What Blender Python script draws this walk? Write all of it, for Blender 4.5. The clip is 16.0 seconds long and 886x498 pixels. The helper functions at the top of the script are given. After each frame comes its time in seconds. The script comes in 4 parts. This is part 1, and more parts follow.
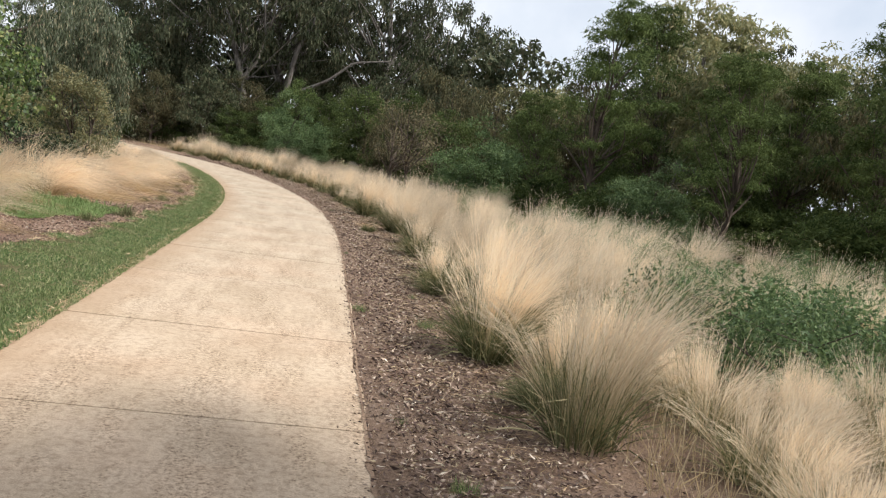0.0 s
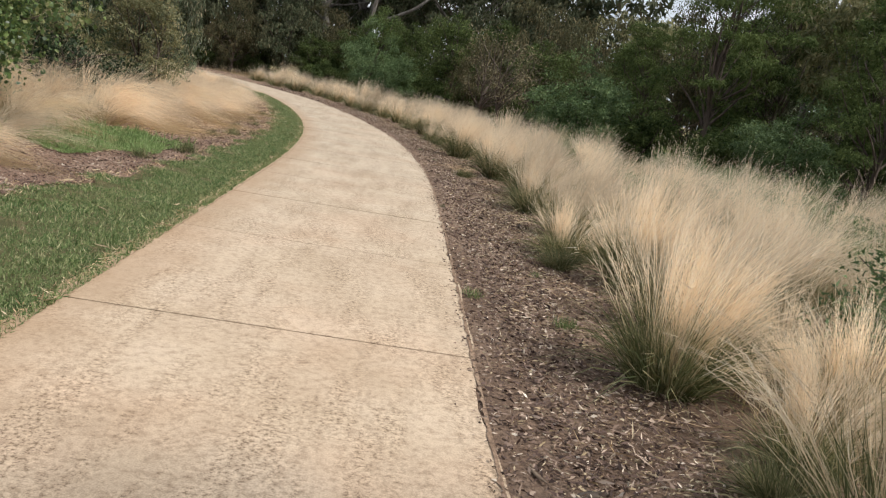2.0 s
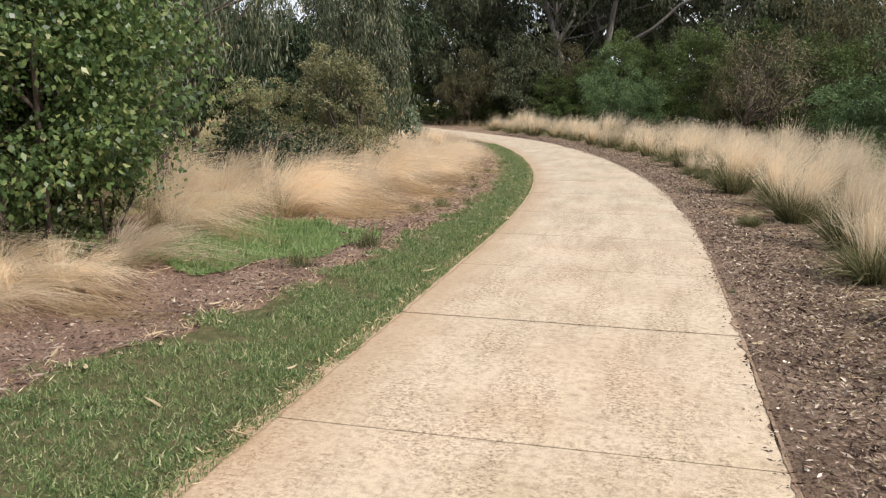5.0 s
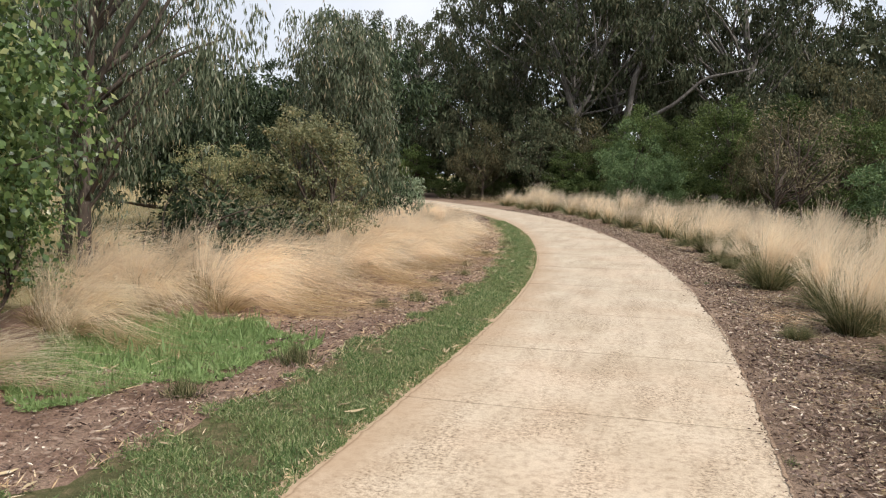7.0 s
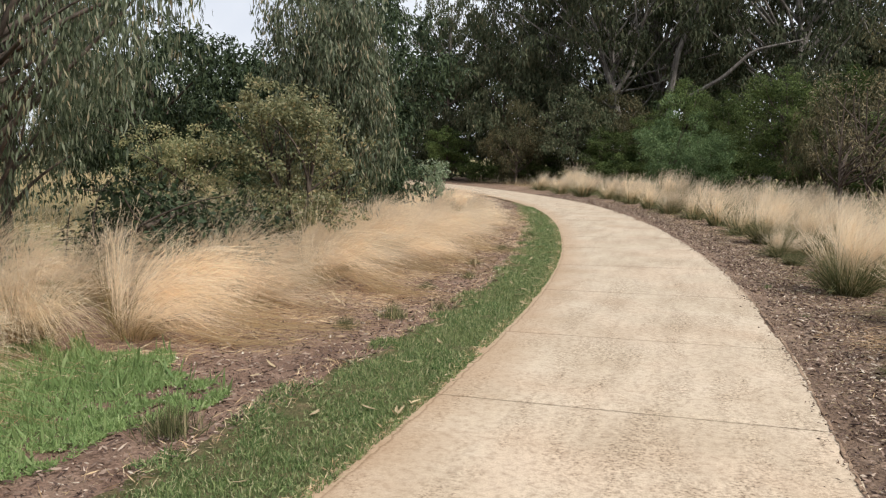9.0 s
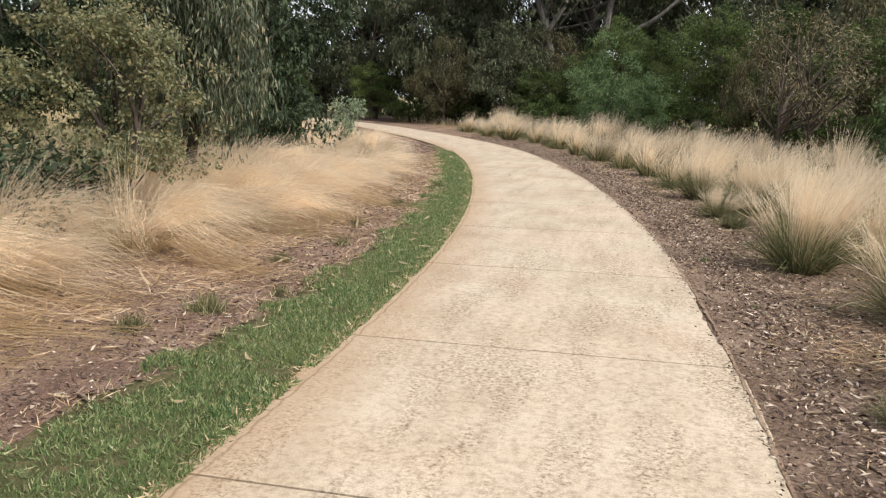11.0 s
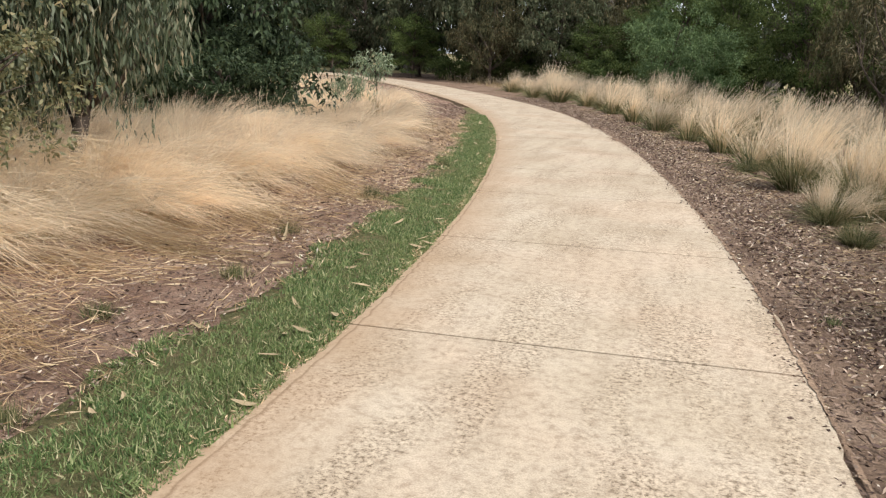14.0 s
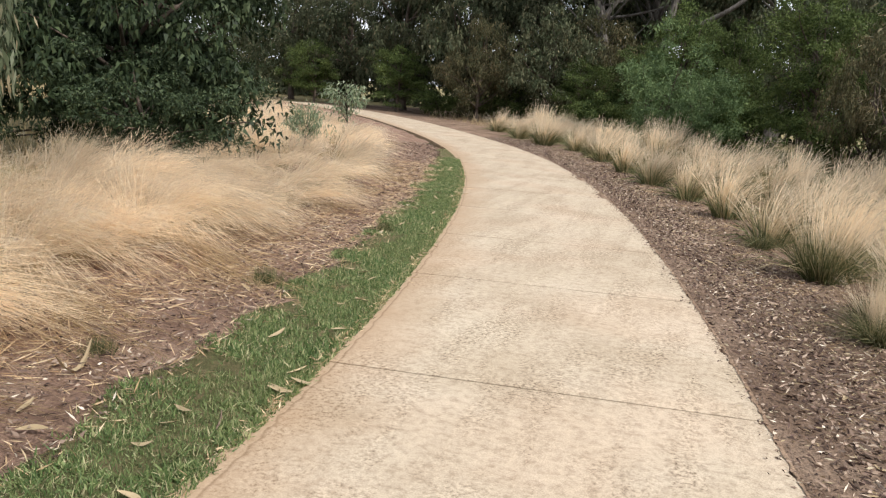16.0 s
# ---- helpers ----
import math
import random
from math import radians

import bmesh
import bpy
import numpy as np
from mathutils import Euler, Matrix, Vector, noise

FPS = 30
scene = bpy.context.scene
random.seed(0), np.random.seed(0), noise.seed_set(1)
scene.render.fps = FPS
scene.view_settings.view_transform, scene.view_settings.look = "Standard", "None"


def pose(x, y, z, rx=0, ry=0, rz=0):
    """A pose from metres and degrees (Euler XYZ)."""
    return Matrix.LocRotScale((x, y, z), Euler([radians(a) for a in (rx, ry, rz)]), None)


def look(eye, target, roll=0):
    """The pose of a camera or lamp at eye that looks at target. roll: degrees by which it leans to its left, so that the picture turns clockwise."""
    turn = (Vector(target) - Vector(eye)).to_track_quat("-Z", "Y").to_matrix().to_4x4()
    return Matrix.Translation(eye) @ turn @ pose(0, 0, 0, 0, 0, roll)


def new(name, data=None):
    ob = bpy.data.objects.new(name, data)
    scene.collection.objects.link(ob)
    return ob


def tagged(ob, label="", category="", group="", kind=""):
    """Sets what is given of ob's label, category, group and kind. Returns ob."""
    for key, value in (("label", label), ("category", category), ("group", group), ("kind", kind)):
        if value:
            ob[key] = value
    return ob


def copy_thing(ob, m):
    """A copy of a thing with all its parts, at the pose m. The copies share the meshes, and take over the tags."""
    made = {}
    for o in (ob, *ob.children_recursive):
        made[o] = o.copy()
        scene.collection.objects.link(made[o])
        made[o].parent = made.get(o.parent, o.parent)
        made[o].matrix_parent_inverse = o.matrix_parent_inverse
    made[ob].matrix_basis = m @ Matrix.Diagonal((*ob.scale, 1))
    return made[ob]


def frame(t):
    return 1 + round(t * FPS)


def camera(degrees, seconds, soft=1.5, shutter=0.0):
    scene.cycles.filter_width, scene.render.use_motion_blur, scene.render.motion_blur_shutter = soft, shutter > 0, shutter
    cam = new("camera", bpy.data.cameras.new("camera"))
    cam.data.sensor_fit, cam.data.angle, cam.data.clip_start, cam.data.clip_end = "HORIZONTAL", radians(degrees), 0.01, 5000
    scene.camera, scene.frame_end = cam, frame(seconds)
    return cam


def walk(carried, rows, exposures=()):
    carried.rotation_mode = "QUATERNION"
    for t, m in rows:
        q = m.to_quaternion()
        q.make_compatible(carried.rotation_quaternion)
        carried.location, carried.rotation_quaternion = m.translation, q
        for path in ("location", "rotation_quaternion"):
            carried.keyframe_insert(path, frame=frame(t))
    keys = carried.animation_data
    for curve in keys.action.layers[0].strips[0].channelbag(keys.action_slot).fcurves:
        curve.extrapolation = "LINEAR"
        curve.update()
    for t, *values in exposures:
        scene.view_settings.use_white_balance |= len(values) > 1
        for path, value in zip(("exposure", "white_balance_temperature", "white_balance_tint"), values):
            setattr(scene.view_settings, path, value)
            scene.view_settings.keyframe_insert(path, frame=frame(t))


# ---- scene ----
cam = camera(55.9, 16.0, soft=1.25)
METRES, EYE, TILT, LEAN, TURN = 18.5, 1.63, 0.2, 0.0, -9.3
ROWS = [
    (0.0, 0.0, 0.0, 0.0, 0.91, -6.21, -8.39),
    (0.5, -0.0105, 0.0323, -0.0032, 2.94, -7.18, -8.32),
    (1.0, -0.0192, 0.0608, -0.0008, 4.4, -7.65, -6.69),
    (1.5, -0.0263, 0.0912, -0.0029, 5.37, -8.29, -7.47),
    (2.0, -0.0295, 0.1236, -0.0065, 6.48, -11.37, -9.7),
    (2.5, -0.0368, 0.1542, -0.0068, 9.77, -11.93, -9.78),
    (3.0, -0.0382, 0.1886, -0.0085, 11.75, -12.53, -8.7),
    (3.5, -0.0447, 0.2175, -0.0076, 16.19, -12.83, -4.78),
    (4.0, -0.0494, 0.248, -0.0063, 21.3, -12.18, -1.33),
    (6.5, -0.0723, 0.4045, -0.0069, 23.6, -6.81, -0.89),
    (7.0, -0.0773, 0.4322, -0.006, 24.4, -5.39, -1.48),
    (7.5, -0.0789, 0.4644, -0.0043, 26.07, -3.76, -0.45),
    (8.0, -0.0846, 0.4937, -0.004, 27.59, -3.4, 1.19),
    (8.5, -0.0933, 0.5216, -0.0062, 27.98, -4.05, -1.52),
    (9.0, -0.1013, 0.5566, -0.0075, 27.19, -6.54, -0.67),
    (9.5, -0.1048, 0.5876, -0.0072, 23.32, -8.11, -0.91),
    (12.0, -0.1292, 0.735, -0.0098, 24.27, -11.29, -2.95),
    (12.5, -0.1428, 0.7638, -0.0079, 30.31, -10.17, -2.12),
    (13.0, -0.1517, 0.7908, -0.009, 32.55, -10.13, -1.14),
    (13.5, -0.1546, 0.8235, -0.0106, 30.24, -11.72, -0.49),
    (14.0, -0.1573, 0.8541, -0.0132, 26.91, -13.48, -2.36),
    (14.5, -0.1569, 0.8887, -0.0121, 21.5, -13.55, -4.36),
    (15.0, -0.166, 0.9174, -0.011, 22.07, -12.93, -3.53),
    (15.5, -0.1768, 0.9431, -0.0117, 24.9, -12.35, -4.67),
    (16.0, -0.187, 0.9749, -0.0094, 26.7, -11.27, -4.55),
]
walk(cam, [(t, pose(0, 0, EYE, TILT, LEAN, TURN) @ pose(METRES * x, METRES * y, METRES * z, 90 + pitch, roll, yaw)) for t, x, y, z, yaw, pitch, roll in ROWS],
     exposures=[(0.0, 0.25), (1.0, 0.18), (1.5, 0.15), (2.0, 0.0), (2.5, 0.15), (3.5, 0.2), (6.5, 0.2), (8.0, 0.1), (9.0, 0.1), (9.5, 0.17), (12.0, 0.25), (13.5, 0.3), (14.0, 0.2), (16.0, 0.22)])

# ---- world, sun ----
SUN_ELEVATION, SUN_AZIMUTH = 47.0, 116.0  # azimuth clockwise from +y
world = bpy.data.worlds.new("world")
scene.world = world
world.use_nodes = True
wn, wl = world.node_tree.nodes, world.node_tree.links
bg = wn["Background"]
sky = wn.new("ShaderNodeTexSky")
sky.sky_type, sky.sun_disc = "NISHITA", False
sky.sun_elevation, sky.sun_rotation = radians(SUN_ELEVATION), radians(SUN_AZIMUTH)
coord = wn.new("ShaderNodeTexCoord")
cloud = wn.new("ShaderNodeTexNoise")
cloud.inputs["Scale"].default_value, cloud.inputs["Detail"].default_value, cloud.inputs["Roughness"].default_value = 2.6, 6.0, 0.55
wl.new(coord.outputs["Generated"], cloud.inputs["Vector"])
cover = wn.new("ShaderNodeMapRange")
cover.inputs["From Min"].default_value, cover.inputs["From Max"].default_value = 0.36, 0.56
cover.inputs["To Min"].default_value, cover.inputs["To Max"].default_value = 0.55, 1.0
wl.new(cloud.outputs["Fac"], cover.inputs["Value"])
shade = wn.new("ShaderNodeTexNoise")
shade.inputs["Scale"].default_value, shade.inputs["Detail"].default_value = 5.0, 5.0
wl.new(coord.outputs["Generated"], shade.inputs["Vector"])
grey = wn.new("ShaderNodeMix")
grey.data_type = "RGBA"
grey.inputs["A"].default_value, grey.inputs["B"].default_value = (4.6, 5.2, 6.3, 1), (9.0, 9.1, 9.3, 1)
wl.new(shade.outputs["Fac"], grey.inputs["Factor"])
mixsky = wn.new("ShaderNodeMix")
mixsky.data_type = "RGBA"
wl.new(cover.outputs["Result"], mixsky.inputs["Factor"])
wl.new(sky.outputs["Color"], mixsky.inputs["A"])
wl.new(grey.outputs["Result"], mixsky.inputs["B"])
wl.new(mixsky.outputs["Result"], bg.inputs["Color"])
bg.inputs["Strength"].default_value = 0.115

sun_data = bpy.data.lights.new("sun", "SUN")
sun_data.energy, sun_data.angle, sun_data.color = 4.3, radians(6), (1.0, 0.963, 0.905)
sun = new("sun", sun_data)
az, el = radians(SUN_AZIMUTH), radians(SUN_ELEVATION)
to_sun = Vector((math.sin(az) * math.cos(el), math.cos(az) * math.cos(el), math.sin(el)))
sun.matrix_world = look(to_sun * 60, (0, 0, 0))


# ---- materials ----
def nodes_of(name, rough=0.8, spec=0.3):
    m = bpy.data.materials.new(name)
    m.use_nodes = True
    n, l = m.node_tree.nodes, m.node_tree.links
    b = n["Principled BSDF"]
    b.inputs["Roughness"].default_value = rough
    b.inputs["Specular IOR Level"].default_value = spec
    return m, n, l, b


def noise_node(n, l, scale, detail=4.0, rough=0.6, vector=None):
    t = n.new("ShaderNodeTexNoise")
    t.inputs["Scale"].default_value, t.inputs["Detail"].default_value, t.inputs["Roughness"].default_value = scale, detail, rough
    if vector is not None:
        l.new(vector, t.inputs["Vector"])
    return t.outputs["Fac"]


def ramp(n, l, value, stops):
    r = n.new("ShaderNodeValToRGB")
    while len(r.color_ramp.elements) < len(stops):
        r.color_ramp.elements.new(0.5)
    for e, (p, c) in zip(r.color_ramp.elements, stops):
        e.position, e.color = p, (*c, 1)
    l.new(value, r.inputs["Fac"])
    return r.outputs["Color"]


def blend(n, l, factor, a, b, mode="MIX"):
    x = n.new("ShaderNodeMix")
    x.data_type, x.blend_type = "RGBA", mode
    for socket, v in ((x.inputs["Factor"], factor), (x.inputs["A"], a), (x.inputs["B"], b)):
        if isinstance(v, bpy.types.NodeSocket):
            l.new(v, socket)
        elif isinstance(v, tuple):
            socket.default_value = (*v, 1)
        else:
            socket.default_value = v
    return x.outputs["Result"]


def bump(n, l, b, height, strength, distance=0.01):
    u = n.new("ShaderNodeBump")
    u.inputs["Strength"].default_value, u.inputs["Distance"].default_value = strength, distance
    l.new(height, u.inputs["Height"])
    l.new(u.outputs["Normal"], b.inputs["Normal"])


def leafy(name, stops, through_light=0.35, rough=0.55, spec=0.3, patch=0.0, patch_colour=(0.2, 0.16, 0.08), root=None, root_shade_top=0.6):
    """Foliage: colours vary from leaf to leaf, a share of the light passes through."""
    m, n, l, b = nodes_of(name, rough, spec)
    g = n.new("ShaderNodeNewGeometry")
    colour = ramp(n, l, g.outputs["Random Per Island"], stops)
    tc = n.new("ShaderNodeTexCoord")
    big = noise_node(n, l, 0.9, 2.0, 0.5, tc.outputs["Object"])
    colour = blend(n, l, ramp(n, l, big, [(0.35, (0, 0, 0)), (0.7, (patch, patch, patch))]), colour, patch_colour)
    # browner towards the ground: the stems' own tint, deepened by painted shade
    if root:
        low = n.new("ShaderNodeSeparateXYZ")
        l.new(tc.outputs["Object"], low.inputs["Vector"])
        colour = blend(n, l, ramp(n, l, low.outputs["Z"], [(0.08, (0.9, 0.9, 0.9)), (root_shade_top, (0, 0, 0))]), colour, root)
    oi = n.new("ShaderNodeObjectInfo")
    hsv = n.new("ShaderNodeHueSaturation")
    mr = n.new("ShaderNodeMapRange")
    mr.inputs["To Min"].default_value, mr.inputs["To Max"].default_value = 0.8, 1.2
    l.new(oi.outputs["Random"], mr.inputs["Value"])
    l.new(mr.outputs["Result"], hsv.inputs["Value"])
    l.new(colour, hsv.inputs["Color"])
    l.new(hsv.outputs["Color"], b.inputs["Base Color"])
    t = n.new("ShaderNodeBsdfTranslucent")
    l.new(hsv.outputs["Color"], t.inputs["Color"])
    s = n.new("ShaderNodeMixShader")
    s.inputs["Fac"].default_value = through_light
    l.new(b.outputs["BSDF"], s.inputs[1])
    l.new(t.outputs["BSDF"], s.inputs[2])
    l.new(s.outputs["Shader"], n["Material Output"].inputs["Surface"])
    return m


def earthy(name, stops, scale, fine, strength, rough=0.95):
    m, n, l, b = nodes_of(name, rough, 0.15)
    tc = n.new("ShaderNodeTexCoord")
    v = tc.outputs["Object"]
    base = ramp(n, l, noise_node(n, l, scale, 6.0, 0.65, v), stops)
    grain = noise_node(n, l, fine, 5.0, 0.7, v)
    colour = blend(n, l, 0.75, base, ramp(n, l, grain, [(0.3, (0.35, 0.32, 0.3)), (0.62, (1.25, 1.2, 1.15))]), "MULTIPLY")
    l.new(colour, b.inputs["Base Color"])
    bump(n, l, b, grain, strength, 0.03)
    return m


def concrete_material():
    m, n, l, b = nodes_of("buff_concrete", 0.88, 0.25)
    tc = n.new("ShaderNodeTexCoord")
    v = tc.outputs["Object"]
    base = ramp(n, l, noise_node(n, l, 1.3, 5.0, 0.6, v), [(0.3, (0.425, 0.345, 0.255)), (0.5, (0.475, 0.394, 0.300)), (0.7, (0.515, 0.436, 0.341))])
    speck = noise_node(n, l, 42.0, 6.0, 0.78, v)
    worn = noise_node(n, l, 2.2, 4.0, 0.6, v)
    tread = n.new("ShaderNodeMapping")
    tread.inputs["Scale"].default_value = (2.6, 0.55, 1)
    l.new(v, tread.inputs["Vector"])
    pits = noise_node(n, l, 1.2, 6.0, 0.68, tread.outputs["Vector"])
    dark = ramp(n, l, speck, [(0.40, (0.36, 0.32, 0.28)), (0.50, (0.95, 0.94, 0.93)), (0.62, (1.16, 1.15, 1.13))])
    colour = blend(n, l, ramp(n, l, pits, [(0.44, (0.12, 0.12, 0.12)), (0.58, (1, 1, 1))]), base, blend(n, l, 1.0, base, dark, "MULTIPLY"))
    blot = noise_node(n, l, 17.0, 6.0, 0.75, v)
    colour = blend(n, l, 0.8, colour, ramp(n, l, blot, [(0.34, (0.62, 0.57, 0.53)), (0.5, (1.0, 0.99, 0.98)), (0.66, (1.13, 1.12, 1.11))]), "MULTIPLY")
    rub = n.new("ShaderNodeMapping")
    rub.inputs["Scale"].default_value = (7, 0.5, 1)
    l.new(v, rub.inputs["Vector"])
    colour = blend(n, l, 0.22, colour, ramp(n, l, noise_node(n, l, 1.0, 4.0, 0.6, rub.outputs["Vector"]), [(0.35, (0.82, 0.80, 0.79)), (0.6, (1.08, 1.08, 1.08))]), "MULTIPLY")
    fine = noise_node(n, l, 140.0, 3.0, 0.7, v)
    colour = blend(n, l, 0.5, colour, ramp(n, l, fine, [(0.32, (0.5, 0.48, 0.45)), (0.6, (1.2, 1.18, 1.16))]), "MULTIPLY")
    hue = noise_node(n, l, 0.8, 3.0, 0.55, v)
    colour = blend(n, l, 0.35, colour, ramp(n, l, hue, [(0.36, (1.06, 0.97, 0.93)), (0.5, (1.0, 1.0, 1.0)), (0.64, (0.965, 0.975, 0.955))]), "MULTIPLY")
    # the nearer slabs are redder with dust
    place_of = n.new("ShaderNodeSeparateXYZ")
    l.new(v, place_of.inputs["Vector"])
    nearer = n.new("ShaderNodeMapRange")
    nearer.inputs["From Min"].default_value, nearer.inputs["From Max"].default_value = 5.0, 19.0
    l.new(place_of.outputs["Y"], nearer.inputs["Value"])
    colour = blend(n, l, 1.0, colour, ramp(n, l, nearer.outputs["Result"], [(0.0, (1.04, 0.985, 0.94)), (1.0, (0.99, 1.0, 1.01))]), "MULTIPLY")
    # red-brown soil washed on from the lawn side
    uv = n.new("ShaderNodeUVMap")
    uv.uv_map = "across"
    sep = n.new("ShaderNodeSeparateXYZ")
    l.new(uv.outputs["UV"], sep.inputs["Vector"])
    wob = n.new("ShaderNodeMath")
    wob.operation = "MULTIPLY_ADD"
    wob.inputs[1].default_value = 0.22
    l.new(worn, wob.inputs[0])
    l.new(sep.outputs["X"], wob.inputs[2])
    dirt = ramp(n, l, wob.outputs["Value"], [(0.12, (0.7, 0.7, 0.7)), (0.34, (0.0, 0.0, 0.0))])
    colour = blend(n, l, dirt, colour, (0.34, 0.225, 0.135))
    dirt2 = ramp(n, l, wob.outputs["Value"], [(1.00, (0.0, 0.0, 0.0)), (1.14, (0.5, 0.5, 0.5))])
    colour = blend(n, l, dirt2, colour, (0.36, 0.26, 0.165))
    # the tooled line near the lawn-side edge
    groove = ramp(n, l, sep.outputs["X"], [(0.036, (1, 1, 1)), (0.039, (0.66, 0.62, 0.58)), (0.041, (0.66, 0.62, 0.58)), (0.044, (1, 1, 1))])
    colour = blend(n, l, 1.0, colour, groove, "MULTIPLY")
    l.new(colour, b.inputs["Base Color"])
    bump(n, l, b, speck, 0.1, 0.004)
    return m


def bark(name, dark, pale):
    m, n, l, b = nodes_of(name, 0.85, 0.2)
    tc = n.new("ShaderNodeTexCoord")
    mp = n.new("ShaderNodeMapping")
    mp.inputs["Scale"].default_value = (6, 6, 1.2)
    l.new(tc.outputs["Object"], mp.inputs["Vector"])
    f = noise_node(n, l, 1.6, 6.0, 0.65, mp.outputs["Vector"])
    l.new(ramp(n, l, f, [(0.35, dark), (0.65, pale)]), b.inputs["Base Color"])
    bump(n, l, b, f, 0.5, 0.02)
    return m


CONCRETE = concrete_material()
SOIL = earthy("dry_soil", [(0.3, (0.17, 0.115, 0.08)), (0.5, (0.27, 0.19, 0.135)), (0.7, (0.38, 0.285, 0.205))], 1.2, 40, 0.6)
FIELD = earthy("dry_field", [(0.3, (0.12, 0.13, 0.055)), (0.5, (0.23, 0.20, 0.10)), (0.7, (0.36, 0.29, 0.17))], 0.5, 14, 0.7)
MULCH = earthy("bark_mulch", [(0.3, (0.12, 0.081, 0.058)), (0.5, (0.215, 0.15, 0.11)), (0.72, (0.35, 0.26, 0.195))], 1.1, 46, 1.0)
MULCH_RED = earthy("red_brown_mulch", [(0.3, (0.17, 0.108, 0.08)), (0.5, (0.28, 0.185, 0.14)), (0.72, (0.40, 0.29, 0.22))], 2.2, 55, 1.0)
TURF = earthy("turf", [(0.3, (0.085, 0.095, 0.04)), (0.5, (0.15, 0.145, 0.068)), (0.72, (0.29, 0.22, 0.135))], 9, 110, 1.0)
DARK_JOINT = earthy("joint_dirt", [(0.3, (0.03, 0.022, 0.016)), (0.7, (0.08, 0.055, 0.04))], 8, 60, 0.4)
CHIP = leafy("wood_chip", [(0.0, (0.045, 0.03, 0.025)), (0.4, (0.13, 0.088, 0.073)), (0.75, (0.27, 0.195, 0.15)), (0.94, (0.42, 0.33, 0.26)), (1.0, (0.68, 0.60, 0.49))], 0.0, 0.9, 0.15)
DEAD_LEAF = leafy("dead_leaf", [(0.0, (0.34, 0.25, 0.14)), (0.5, (0.48, 0.38, 0.24)), (1.0, (0.58, 0.50, 0.36))], 0.15, 0.7)
BLADE = leafy("lawn_blade", [(0.0, (0.04, 0.085, 0.026)), (0.45, (0.12, 0.185, 0.065)), (0.8, (0.24, 0.295, 0.12)), (1.0, (0.54, 0.48, 0.30))], 0.32, 0.6, 0.3, 0.4, (0.2, 0.215, 0.09))
WEED = leafy("bright_weed", [(0.0, (0.13, 0.20, 0.07)), (0.6, (0.24, 0.335, 0.125)), (1.0, (0.40, 0.47, 0.22))], 0.4, 0.6, 0.3, 0.6, (0.17, 0.25, 0.09))
# both straws: the last colour is stem-base brown with tussock shade painted in
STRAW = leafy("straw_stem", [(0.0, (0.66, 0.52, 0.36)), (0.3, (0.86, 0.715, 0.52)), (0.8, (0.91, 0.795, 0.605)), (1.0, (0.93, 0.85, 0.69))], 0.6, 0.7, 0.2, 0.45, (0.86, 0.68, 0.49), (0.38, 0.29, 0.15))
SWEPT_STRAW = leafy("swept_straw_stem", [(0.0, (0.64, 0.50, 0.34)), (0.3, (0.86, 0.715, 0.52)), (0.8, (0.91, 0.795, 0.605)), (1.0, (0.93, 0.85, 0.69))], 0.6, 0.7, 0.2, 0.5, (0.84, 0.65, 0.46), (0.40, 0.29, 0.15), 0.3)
TUSSOCK_LEAF = leafy("tussock_leaf", [(0.0, (0.06, 0.075, 0.028)), (0.5, (0.13, 0.14, 0.06)), (0.8, (0.25, 0.23, 0.115)), (1.0, (0.50, 0.42, 0.25))], 0.3, 0.6)
DRY_LEAF = leafy("dry_tussock_leaf", [(0.0, (0.17, 0.14, 0.06)), (0.5, (0.36, 0.27, 0.13)), (1.0, (0.55, 0.43, 0.25))], 0.35, 0.7)
OLD_STRAW = leafy("lying_straw", [(0.0, (0.34, 0.22, 0.12)), (0.5, (0.56, 0.41, 0.25)), (1.0, (0.70, 0.57, 0.39))], 0.25, 0.8)
RUST_STRAW = leafy("rusty_straw", [(0.0, (0.32, 0.20, 0.11)), (0.5, (0.50, 0.35, 0.21)), (1.0, (0.64, 0.49, 0.33))], 0.25, 0.8)
GUM_LEAF = leafy("gum_leaf", [(0.0, (0.026, 0.038, 0.019)), (0.5, (0.054, 0.071, 0.036)), (0.85, (0.105, 0.122, 0.068)), (1.0, (0.16, 0.135, 0.08))], 0.22, 0.65, 0.15, 0.5, (0.092, 0.084, 0.05))
RUSTY_LEAF = leafy("rusty_gum_leaf", [(0.0, (0.045, 0.042, 0.022)), (0.5, (0.092, 0.083, 0.042)), (0.85, (0.15, 0.13, 0.066)), (1.0, (0.2, 0.14, 0.075))], 0.2, 0.65, 0.15, 0.5, (0.07, 0.088, 0.04))
ACACIA_LEAF = leafy("acacia_leaf", [(0.0, (0.026, 0.046, 0.016)), (0.5, (0.064, 0.095, 0.032)), (1.0, (0.16, 0.20, 0.07))], 0.3, 0.7, 0.1, 0.6, (0.11, 0.138, 0.043))
BLUE_LEAF = leafy("bluegreen_leaf", [(0.0, (0.055, 0.095, 0.038)), (0.5, (0.105, 0.165, 0.065)), (1.0, (0.20, 0.27, 0.11))], 0.3, 0.6)
OLIVE_LEAF = leafy("olive_leaf", [(0.0, (0.11, 0.13, 0.06)), (0.5, (0.20, 0.22, 0.10)), (1.0, (0.36, 0.32, 0.16))], 0.4, 0.55, 0.35, 0.4, (0.28, 0.22, 0.11))
BROWN_LEAF = leafy("brown_leaf", [(0.0, (0.08, 0.075, 0.045)), (0.5, (0.16, 0.14, 0.08)), (1.0, (0.27, 0.21, 0.12))], 0.2, 0.7)
